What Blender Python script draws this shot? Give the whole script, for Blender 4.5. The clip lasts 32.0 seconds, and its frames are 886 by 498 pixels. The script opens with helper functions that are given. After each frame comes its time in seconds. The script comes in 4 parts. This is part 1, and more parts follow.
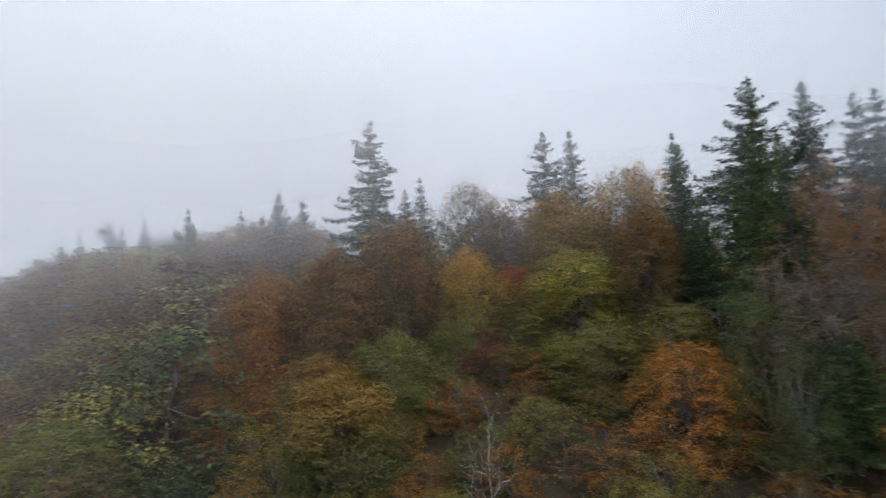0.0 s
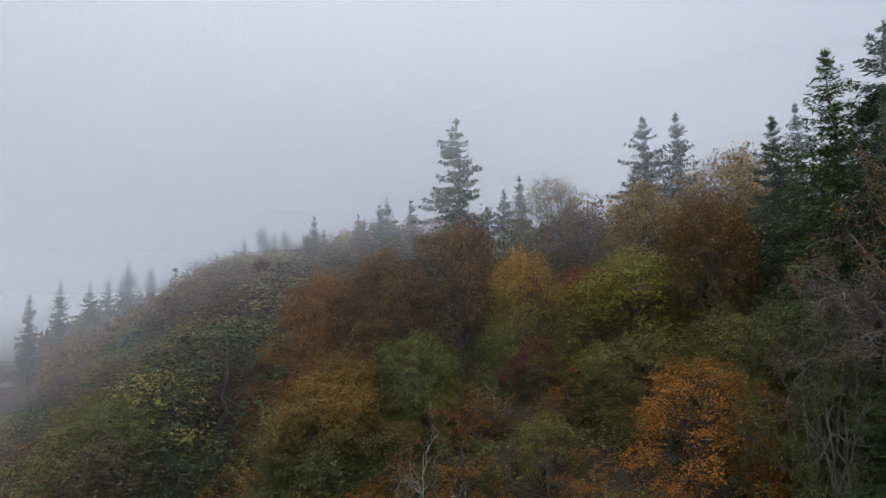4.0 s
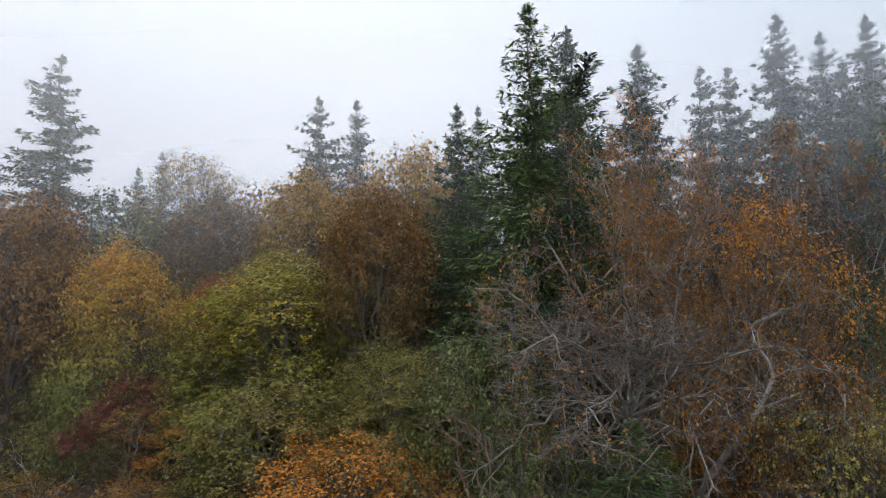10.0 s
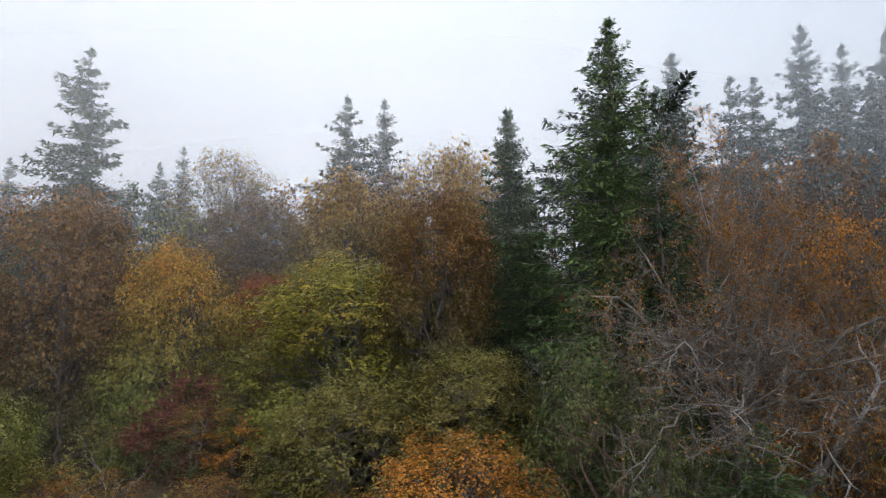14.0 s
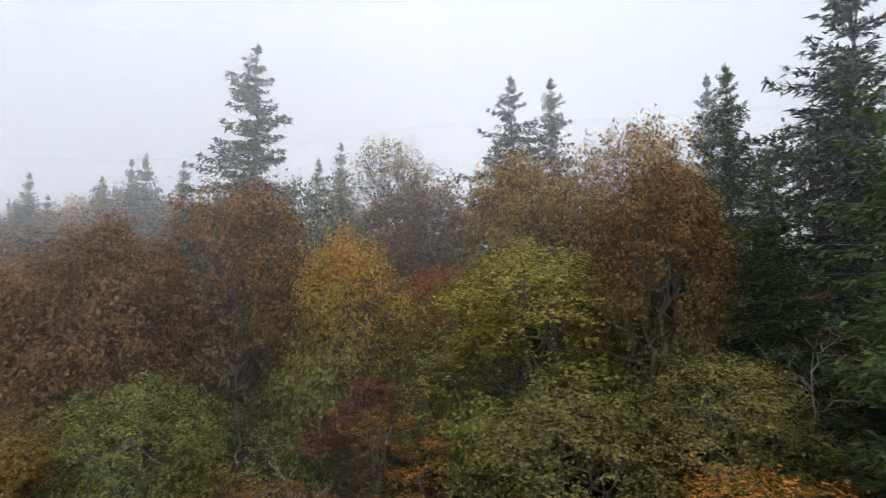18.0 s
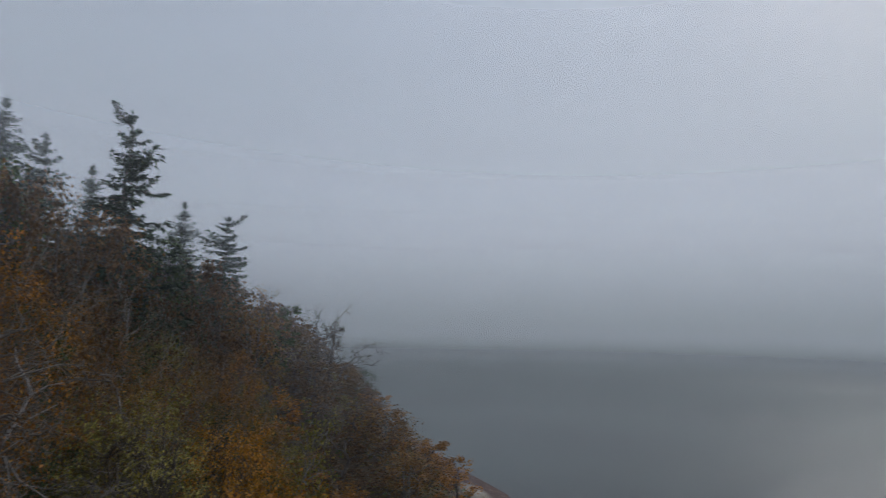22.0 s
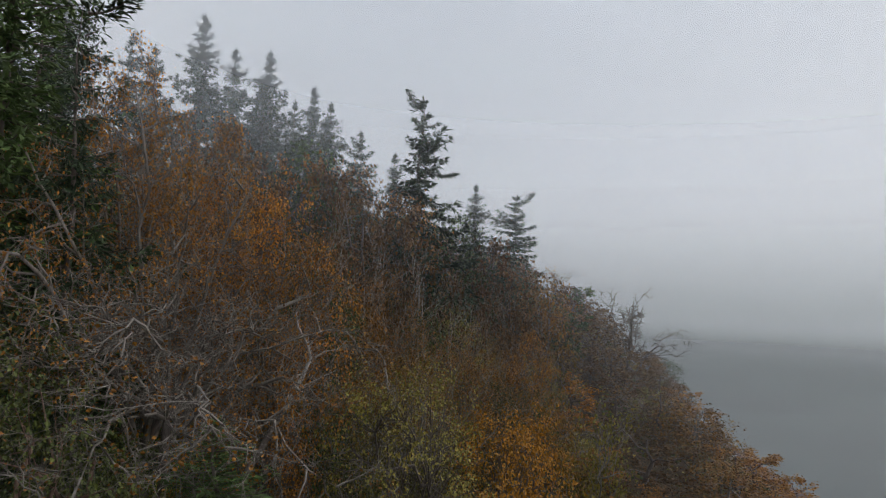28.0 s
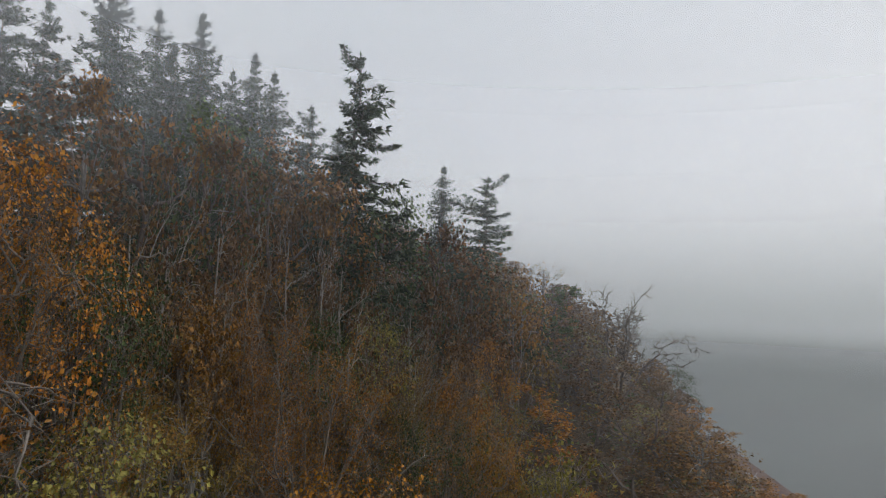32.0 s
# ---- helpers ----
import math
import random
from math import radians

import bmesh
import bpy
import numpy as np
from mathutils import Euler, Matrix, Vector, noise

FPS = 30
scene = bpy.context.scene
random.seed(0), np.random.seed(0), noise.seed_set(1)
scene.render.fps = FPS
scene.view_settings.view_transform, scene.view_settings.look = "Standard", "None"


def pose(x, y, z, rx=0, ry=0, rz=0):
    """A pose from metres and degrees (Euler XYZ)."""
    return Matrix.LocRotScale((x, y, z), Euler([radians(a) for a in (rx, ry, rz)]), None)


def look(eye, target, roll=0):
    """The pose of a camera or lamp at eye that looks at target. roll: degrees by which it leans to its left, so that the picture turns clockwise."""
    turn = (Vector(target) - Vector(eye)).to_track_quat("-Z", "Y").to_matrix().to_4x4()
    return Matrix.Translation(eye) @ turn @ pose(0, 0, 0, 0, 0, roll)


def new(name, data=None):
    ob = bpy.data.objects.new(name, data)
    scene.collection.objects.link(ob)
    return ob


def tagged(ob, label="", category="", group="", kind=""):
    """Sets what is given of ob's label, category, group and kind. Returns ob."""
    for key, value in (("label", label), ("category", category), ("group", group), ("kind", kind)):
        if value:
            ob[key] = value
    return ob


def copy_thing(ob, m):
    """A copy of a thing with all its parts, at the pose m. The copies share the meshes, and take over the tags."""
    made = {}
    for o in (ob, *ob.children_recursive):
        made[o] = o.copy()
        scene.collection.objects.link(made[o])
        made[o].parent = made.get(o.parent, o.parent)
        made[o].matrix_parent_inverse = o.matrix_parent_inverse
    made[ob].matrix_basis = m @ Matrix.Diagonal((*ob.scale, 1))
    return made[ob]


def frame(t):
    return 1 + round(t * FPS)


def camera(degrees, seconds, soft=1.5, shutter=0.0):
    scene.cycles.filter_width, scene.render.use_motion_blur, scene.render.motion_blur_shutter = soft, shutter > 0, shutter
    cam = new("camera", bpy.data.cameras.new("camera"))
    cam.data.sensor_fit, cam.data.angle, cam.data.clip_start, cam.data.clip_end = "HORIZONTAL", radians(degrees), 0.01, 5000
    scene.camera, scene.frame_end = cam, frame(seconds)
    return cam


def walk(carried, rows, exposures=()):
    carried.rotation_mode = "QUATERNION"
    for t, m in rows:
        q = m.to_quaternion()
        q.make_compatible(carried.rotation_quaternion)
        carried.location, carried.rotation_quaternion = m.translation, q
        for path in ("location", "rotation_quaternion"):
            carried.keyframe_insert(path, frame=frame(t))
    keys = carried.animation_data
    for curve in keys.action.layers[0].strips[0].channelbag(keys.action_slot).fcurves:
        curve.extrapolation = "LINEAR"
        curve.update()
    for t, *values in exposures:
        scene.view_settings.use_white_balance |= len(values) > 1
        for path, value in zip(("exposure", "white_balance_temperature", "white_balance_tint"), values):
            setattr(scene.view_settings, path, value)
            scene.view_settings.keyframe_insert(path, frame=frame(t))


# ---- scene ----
cam = camera(74.0, 32.0, soft=1.1, shutter=0.25)

# seconds, eye, yaw, pitch and roll in degrees
PATH = [
    (0, -10.53, -36.25, 35.63, 3.46, 3.17, -3.45),
    (0.5, -7.48, -34.36, 35.71, 16.28, 3.55, -3.43),
    (1, -4.76, -32.75, 35.49, 20.63, 3.94, -3.17),
    (1.5, -2.20, -31.39, 35.11, 22.16, 4.20, -2.85),
    (2, 0.34, -30.22, 34.69, 22.76, 4.38, -2.60),
    (2.5, 2.92, -29.21, 34.30, 23.10, 4.56, -2.33),
    (4.5, 11.03, -25.02, 33.52, 22.45, 5.07, -2.00),
    (5, 12.21, -22.69, 33.58, 9.99, 4.48, -1.97),
    (5.5, 12.88, -19.64, 33.47, 0.05, 4.15, -1.82),
    (6, 13.32, -17.10, 33.40, -2.75, 4.14, -1.63),
    (6.5, 13.08, -14.91, 33.45, -1.44, 4.21, -1.49),
    (7, 12.68, -13.15, 33.67, 3.49, 4.19, -1.19),
    (7.5, 12.17, -11.17, 33.83, 4.46, 4.23, -0.98),
    (8, 11.61, -9.19, 33.94, 2.75, 4.36, -0.81),
    (8.5, 11.28, -7.78, 34.05, 2.02, 4.54, -0.70),
    (9, 11.23, -6.26, 34.16, -2.64, 4.73, -0.75),
    (9.5, 11.23, -5.27, 34.32, -5.57, 4.91, -0.93),
    (10, 11.22, -4.81, 34.49, -6.54, 5.01, -1.00),
    (10.5, 11.21, -4.67, 34.71, -6.74, 4.99, -1.04),
    (11, 11.09, -4.70, 34.92, -6.77, 4.93, -0.97),
    (11.5, 10.53, -4.98, 35.04, -6.93, 4.89, -0.86),
    (12, 9.52, -5.40, 35.12, -7.41, 4.82, -0.68),
    (12.5, 8.17, -5.79, 35.17, -7.87, 4.75, -0.59),
    (13, 6.77, -5.84, 35.24, -8.23, 4.65, -0.54),
    (13.5, 5.54, -5.53, 35.24, -8.61, 4.60, -0.45),
    (15.5, 1.52, -2.99, 34.43, -7.52, 3.84, -0.32),
    (16, 1.19, -1.37, 34.26, -4.02, 4.04, -0.39),
    (16.5, 0.80, 0.10, 34.22, -2.58, 4.31, -0.43),
    (17, 0.40, 1.18, 34.33, -1.90, 4.52, -0.41),
    (17.5, -0.09, 1.93, 34.46, -1.50, 4.63, -0.31),
    (18, -0.93, 2.58, 34.51, 3.58, 4.81, -0.01),
    (18.5, -1.52, 2.82, 34.58, 5.25, 4.85, 0.23),
    (19, -1.76, 2.88, 34.64, 5.73, 4.86, 0.31),
    (19.5, -1.79, 2.79, 34.73, 5.78, 4.82, 0.33),
    (19.7, -1.70, 2.72, 34.82, 2.57, 4.79, 0.33),
    (19.8, -1.66, 2.69, 34.86, -1.23, 4.73, 0.45),
    (19.9, -1.62, 2.67, 34.88, -7.07, 4.74, 0.61),
    (20, -1.58, 2.67, 34.92, -14.09, 4.84, 0.77),
    (20.1, -1.52, 2.69, 34.95, -22.67, 5.03, 0.92),
    (20.2, -1.48, 2.73, 34.98, -33.42, 5.26, 1.05),
    (20.3, -1.41, 2.79, 35.00, -44.68, 5.52, 1.13),
    (20.4, -1.35, 2.87, 35.03, -56.07, 5.80, 1.14),
    (20.5, -1.27, 2.95, 35.06, -67.47, 6.06, 1.09),
    (20.6, -1.20, 3.05, 35.08, -78.78, 6.27, 0.96),
    (20.7, -1.13, 3.16, 35.09, -88.59, 6.44, 0.75),
    (20.8, -1.04, 3.27, 35.10, -95.60, 6.51, 0.49),
    (20.9, -0.97, 3.36, 35.11, -100.40, 6.52, 0.22),
    (21, -0.92, 3.44, 35.10, -103.16, 6.46, -0.02),
    (21.5, -0.99, 3.35, 34.91, -103.33, 6.35, -0.15),
    (22, -1.12, 2.89, 34.83, -95.94, 6.43, 0.77),
    (22.5, -0.94, 2.33, 34.79, -86.70, 6.09, 0.97),
    (23, -0.66, 1.90, 34.80, -82.13, 5.88, 1.29),
    (23.5, -0.28, 1.52, 34.79, -76.36, 5.63, 1.62),
    (24, 0.14, 1.52, 34.74, -73.63, 5.43, 1.59),
    (24.5, 0.42, 1.61, 34.62, -72.18, 5.32, 1.54),
    (25, 0.61, 1.70, 34.54, -71.19, 5.18, 1.52),
    (25.5, 0.78, 1.80, 34.44, -70.40, 5.11, 1.61),
    (26, 1.00, 1.91, 34.39, -69.70, 5.00, 1.62),
    (26.5, 1.49, 2.10, 34.36, -69.06, 4.90, 1.65),
    (28.5, 7.05, 2.96, 33.92, -67.02, 4.58, 1.76),
    (29, 9.01, 2.90, 33.89, -66.67, 4.54, 1.71),
    (29.5, 10.96, 2.71, 33.91, -66.41, 4.51, 1.64),
    (30, 12.85, 2.49, 33.94, -66.26, 4.43, 1.62),
    (30.5, 14.72, 2.13, 33.88, -66.11, 4.47, 1.61),
    (31, 16.32, 1.60, 33.91, -65.97, 4.53, 1.62),
    (31.5, 18.02, 1.18, 34.14, -65.76, 4.55, 1.64),
    (32, 19.28, 0.84, 34.23, -65.48, 4.58, 1.79),
]


def aim(x, y, z, yaw, pitch, roll):
    a, b = radians(yaw), radians(pitch)
    way = Vector((-math.sin(a) * math.cos(b), math.cos(a) * math.cos(b), math.sin(b)))
    return look((x, y, z), Vector((x, y, z)) + 10 * way, roll)


EXPOSURES = [(0.0, 0.36, 6450, 10), (1.0, 0.18, 6420, 10), (2.0, 0.06, 6380, 10), (5.0, 0.02, 6300, 10), (6.0, 0.44, 6420, 10), (8.0, 0.57, 6500, 10), (10.0, 0.63, 6620, 10), (13.0, 0.65, 6660, 10), (16.0, 0.66, 6650, 10), (18.0, 0.63, 6700, 10), (19.0, 0.60, 6650, 10), (20.0, 0.40, 6560, 10), (21.0, 0.38, 6500, 10), (21.4, -0.02, 6400, 10), (22.0, -0.33, 6300, 10), (22.5, -0.38, 6280, 10), (24.0, -0.13, 6500, 10), (25.0, 0.01, 6600, 10), (26.0, 0.05, 6850, 10), (29.0, 0.23, 6950, 10), (30.0, 0.25, 6980, 10), (32.0, 0.31, 7150, 10)]

walk(cam, [(t, aim(*row)) for t, *row in PATH], EXPOSURES)

# ---- light: thick overcast with fog ----
world = bpy.data.worlds.new("overcast_sky")
scene.world = world
world.use_nodes = True
wn, wl = world.node_tree.nodes, world.node_tree.links
wn.clear()
sky = wn.new("ShaderNodeTexSky")
sky.sky_type, sky.sun_disc = "NISHITA", False
sky.sun_elevation, sky.sun_rotation = radians(34), radians(143)
sky.air_density, sky.dust_density, sky.ozone_density = 1.0, 6.0, 1.0
back = wn.new("ShaderNodeBackground")
back.inputs["Strength"].default_value = 0.05
cloud = wn.new("ShaderNodeBackground")
cloud.inputs["Color"].default_value = (0.80, 0.87, 1.0, 1)
cloud.inputs["Strength"].default_value = 0.98
both = wn.new("ShaderNodeAddShader")
out = wn.new("ShaderNodeOutputWorld")
wl.new(sky.outputs[0], back.inputs[0])
wl.new(back.outputs[0], both.inputs[0])
wl.new(cloud.outputs[0], both.inputs[1])
wl.new(both.outputs[0], out.inputs[0])

sun = new("sun", bpy.data.lights.new("sun", "SUN"))
sun.data.energy, sun.data.angle, sun.data.color = 1.9, radians(35), (1.0, 0.97, 0.93)
sun.matrix_world = look((95, -95, 110), (5, 25, 30))


# ---- materials ----
def nodes_of(name):
    m = bpy.data.materials.new(name)
    m.use_nodes = True
    m.node_tree.nodes.clear()
    return m, m.node_tree.nodes, m.node_tree.links


def ramp_node(n, stops):
    r = n.new("ShaderNodeValToRGB")
    while len(r.color_ramp.elements) < len(stops):
        r.color_ramp.elements.new(0.5)
    for e, (p, c) in zip(r.color_ramp.elements, stops):
        e.position, e.color = p, (*c, 1)
    return r


DULL = 0.66  # wet autumn leaves


def leaf_material(name, colours, low=None, split=7.0, rough=0.6, translucent=0.3):
    """Leaves: each leaf takes one of the colours, drifting in patches; low: the colour of the lower crown."""
    m, n, l = nodes_of(name)
    geo, tex, info = n.new("ShaderNodeNewGeometry"), n.new("ShaderNodeTexCoord"), n.new("ShaderNodeObjectInfo")
    noise_a = n.new("ShaderNodeTexNoise")
    noise_a.inputs["Scale"].default_value = 0.35
    noise_a.inputs["Detail"].default_value = 3
    l.new(tex.outputs["Object"], noise_a.inputs["Vector"])
    mix = n.new("ShaderNodeMath")
    mix.operation = "MULTIPLY_ADD"
    mix.inputs[1].default_value = 0.5
    l.new(geo.outputs["Random Per Island"], mix.inputs[0])
    part_b = n.new("ShaderNodeMath")
    part_b.operation = "MULTIPLY_ADD"
    part_b.inputs[1].default_value = 1.3
    part_b.inputs[2].default_value = -0.4
    l.new(noise_a.outputs["Fac"], part_b.inputs[0])
    l.new(part_b.outputs[0], mix.inputs[2])
    stops = [(0.08 + 0.84 * i / (len(colours) - 1), c) for i, c in enumerate(colours)]
    ramp = ramp_node(n, [(p, tuple(DULL * v for v in c)) for p, c in stops])
    l.new(mix.outputs[0], ramp.inputs[0])
    colour = ramp.outputs[0]
    if low:
        sep = n.new("ShaderNodeSeparateXYZ")
        l.new(tex.outputs["Object"], sep.inputs[0])
        wob = n.new("ShaderNodeMath")
        wob.operation = "MULTIPLY_ADD"
        wob.inputs[1].default_value = 6.0
        l.new(noise_a.outputs["Fac"], wob.inputs[0])
        l.new(sep.outputs["Z"], wob.inputs[2])
        lim = n.new("ShaderNodeMapRange")
        lim.inputs["From Min"].default_value, lim.inputs["From Max"].default_value = split + 1.0, split + 6.0
        l.new(wob.outputs[0], lim.inputs["Value"])
        two = n.new("ShaderNodeMix")
        two.data_type = "RGBA"
        two.inputs["A"].default_value = (*(DULL * v for v in low), 1)
        l.new(lim.outputs[0], two.inputs["Factor"])
        l.new(colour, two.inputs["B"])
        colour = two.outputs["Result"]
    hsv = n.new("ShaderNodeHueSaturation")
    hsv.inputs["Saturation"].default_value = 1.06
    val = n.new("ShaderNodeMapRange")
    val.inputs["To Min"].default_value, val.inputs["To Max"].default_value = 0.75, 1.25
    glint = n.new("ShaderNodeMapRange")
    glint.inputs["From Min"].default_value, glint.inputs["To Min"].default_value, glint.inputs["To Max"].default_value = 0.0, 0.6, 1.42
    spin = n.new("ShaderNodeMath")
    spin.operation = "FRACT"
    spun = n.new("ShaderNodeMath")
    spun.operation = "MULTIPLY"
    spun.inputs[1].default_value = 37.7
    l.new(geo.outputs["Random Per Island"], spun.inputs[0])
    l.new(spun.outputs[0], spin.inputs[0])
    l.new(spin.outputs[0], glint.inputs["Value"])
    bright = n.new("ShaderNodeMath")
    bright.operation = "MULTIPLY"
    l.new(glint.outputs[0], bright.inputs[1])
    l.new(info.outputs["Random"], val.inputs["Value"])
    l.new(val.outputs[0], bright.inputs[0])
    l.new(bright.outputs[0], hsv.inputs["Value"])
    l.new(colour, hsv.inputs["Color"])
    face = n.new("ShaderNodeBsdfPrincipled")
    face.inputs["Roughness"].default_value = rough
    l.new(hsv.outputs[0], face.inputs["Base Color"])
    thin = n.new("ShaderNodeBsdfTranslucent")
    l.new(hsv.outputs[0], thin.inputs["Color"])
    mixer, o = n.new("ShaderNodeMixShader"), n.new("ShaderNodeOutputMaterial")
    mixer.inputs[0].default_value = translucent
    l.new(face.outputs[0], mixer.inputs[1])
    l.new(thin.outputs[0], mixer.inputs[2])
    l.new(mixer.outputs[0], o.inputs[0])
    return m


def grain_material(name, colours, scale, rough=0.9, bump=0.3, stretch=(1, 1, 1), spread=1.0):
    """A rough surface with colours in two sizes of grain and a fine relief."""
    m, n, l = nodes_of(name)
    tex, sizes = n.new("ShaderNodeTexCoord"), n.new("ShaderNodeMapping")
    sizes.inputs["Scale"].default_value = stretch
    l.new(tex.outputs["Object"], sizes.inputs["Vector"])
    a, b = n.new("ShaderNodeTexNoise"), n.new("ShaderNodeTexNoise")
    a.inputs["Scale"].default_value, b.inputs["Scale"].default_value = scale, scale * 9
    a.inputs["Detail"].default_value = b.inputs["Detail"].default_value = 6
    for one in (a, b):
        l.new(sizes.outputs[0], one.inputs["Vector"])
    add = n.new("ShaderNodeMath")
    add.operation = "MULTIPLY_ADD"
    add.inputs[1].default_value = 0.5 * spread
    half = n.new("ShaderNodeMath")
    half.operation = "MULTIPLY"
    half.inputs[1].default_value = 0.5
    l.new(b.outputs["Fac"], half.inputs[0])
    l.new(a.outputs["Fac"], add.inputs[0])
    l.new(half.outputs[0], add.inputs[2])
    ramp = ramp_node(n, [(0.3 + 0.4 * i / max(1, len(colours) - 1), c) for i, c in enumerate(colours)])
    l.new(add.outputs[0], ramp.inputs[0])
    face, o, bm_ = n.new("ShaderNodeBsdfPrincipled"), n.new("ShaderNodeOutputMaterial"), n.new("ShaderNodeBump")
    face.inputs["Roughness"].default_value = rough
    bm_.inputs["Strength"].default_value = bump
    bm_.inputs["Distance"].default_value = 0.1
    l.new(b.outputs["Fac"], bm_.inputs["Height"])
    l.new(bm_.outputs[0], face.inputs["Normal"])
    l.new(ramp.outputs[0], face.inputs["Base Color"])
    l.new(face.outputs[0], o.inputs[0])
    return m


RUST = leaf_material("rust_leaves", [(0.20, 0.09, 0.03), (0.36, 0.16, 0.04), (0.46, 0.22, 0.05), (0.30, 0.18, 0.05)])
WITHERED = leaf_material("withered_leaves", [(0.08, 0.05, 0.025), (0.14, 0.08, 0.035), (0.20, 0.105, 0.04), (0.11, 0.085, 0.035)])
BROWN = leaf_material("brown_leaves", [(0.14, 0.08, 0.028), (0.25, 0.13, 0.04), (0.33, 0.165, 0.043), (0.20, 0.16, 0.045)], low=(0.16, 0.15, 0.04), split=4.5)
OCHRE = leaf_material("ochre_leaves", [(0.20, 0.16, 0.04), (0.36, 0.21, 0.045), (0.42, 0.24, 0.05), (0.22, 0.20, 0.06)], low=(0.14, 0.15, 0.045), split=7.5)
ORANGE = leaf_material("orange_leaves", [(0.32, 0.12, 0.03), (0.50, 0.20, 0.04), (0.58, 0.28, 0.055), (0.40, 0.15, 0.04)])
YELLOW = leaf_material("yellow_green_leaves", [(0.52, 0.20, 0.04), (0.56, 0.28, 0.045), (0.42, 0.31, 0.05), (0.52, 0.19, 0.04)], low=(0.20, 0.22, 0.042), split=7.2)
GOLD = leaf_material("gold_leaves", [(0.36, 0.16, 0.03), (0.46, 0.21, 0.035), (0.50, 0.26, 0.05), (0.30, 0.18, 0.04)])
RED = leaf_material("red_leaves", [(0.32, 0.08, 0.04), (0.46, 0.13, 0.05), (0.52, 0.19, 0.055), (0.30, 0.12, 0.05)])
CRIMSON = leaf_material("dark_red_leaves", [(0.13, 0.04, 0.035), (0.22, 0.06, 0.045), (0.29, 0.095, 0.055), (0.20, 0.09, 0.04)])
GREEN = leaf_material("green_leaves", [(0.10, 0.125, 0.03), (0.155, 0.18, 0.04), (0.22, 0.225, 0.05), (0.24, 0.20, 0.05)])
OLIVE = leaf_material("olive_leaves", [(0.17, 0.16, 0.042), (0.27, 0.245, 0.062), (0.35, 0.30, 0.078), (0.36, 0.25, 0.065)])
OLIVEGOLD = leaf_material("olive_gold_leaves", [(0.54, 0.33, 0.05), (0.42, 0.34, 0.055), (0.28, 0.29, 0.05), (0.38, 0.33, 0.055)], low=(0.26, 0.26, 0.045), split=4.5)
MADRONA = leaf_material("glossy_green_leaves", [(0.07, 0.095, 0.022), (0.11, 0.14, 0.03), (0.16, 0.19, 0.036), (0.16, 0.165, 0.034)], rough=0.6, translucent=0.15)
DARKLEAF = leaf_material("dark_green_leaves", [(0.035, 0.06, 0.022), (0.06, 0.09, 0.03), (0.09, 0.13, 0.04), (0.07, 0.10, 0.035)])
NEEDLE = leaf_material("fir_needles", [(0.024, 0.045, 0.022), (0.040, 0.07, 0.032), (0.058, 0.092, 0.04), (0.06, 0.085, 0.033)], translucent=0.1, rough=0.7)
LIVE = leaf_material("bright_fir_needles", [(0.045, 0.085, 0.028), (0.075, 0.125, 0.035), (0.11, 0.165, 0.045), (0.085, 0.135, 0.04)], translucent=0.15, rough=0.7)
BARK = grain_material("brown_bark", [(0.05, 0.04, 0.032), (0.11, 0.09, 0.075), (0.17, 0.145, 0.12)], 2.0, stretch=(1, 1, 0.2))
GREYBARK = grain_material("grey_bark", [(0.09, 0.08, 0.07), (0.17, 0.155, 0.14), (0.27, 0.25, 0.23)], 2.0, stretch=(1, 1, 0.25))
PALEWOOD = grain_material("weathered_wood", [(0.20, 0.185, 0.17), (0.32, 0.30, 0.28), (0.45, 0.43, 0.40)], 2.5, stretch=(1, 1, 0.2))
TWIGBARK = grain_material("grey_brown_twigs", [(0.08, 0.068, 0.057), (0.155, 0.135, 0.115), (0.25, 0.22, 0.19)], 2.0, stretch=(1, 1, 0.25))
PALEBARK = grain_material("pale_bark", [(0.13, 0.115, 0.10), (0.22, 0.20, 0.175), (0.33, 0.31, 0.28)], 2.0, stretch=(1, 1, 0.25))
REDBARK = grain_material("red_brown_bark", [(0.10, 0.06, 0.045), (0.18, 0.11, 0.08), (0.26, 0.19, 0.14)], 1.5, stretch=(1, 1, 0.4))


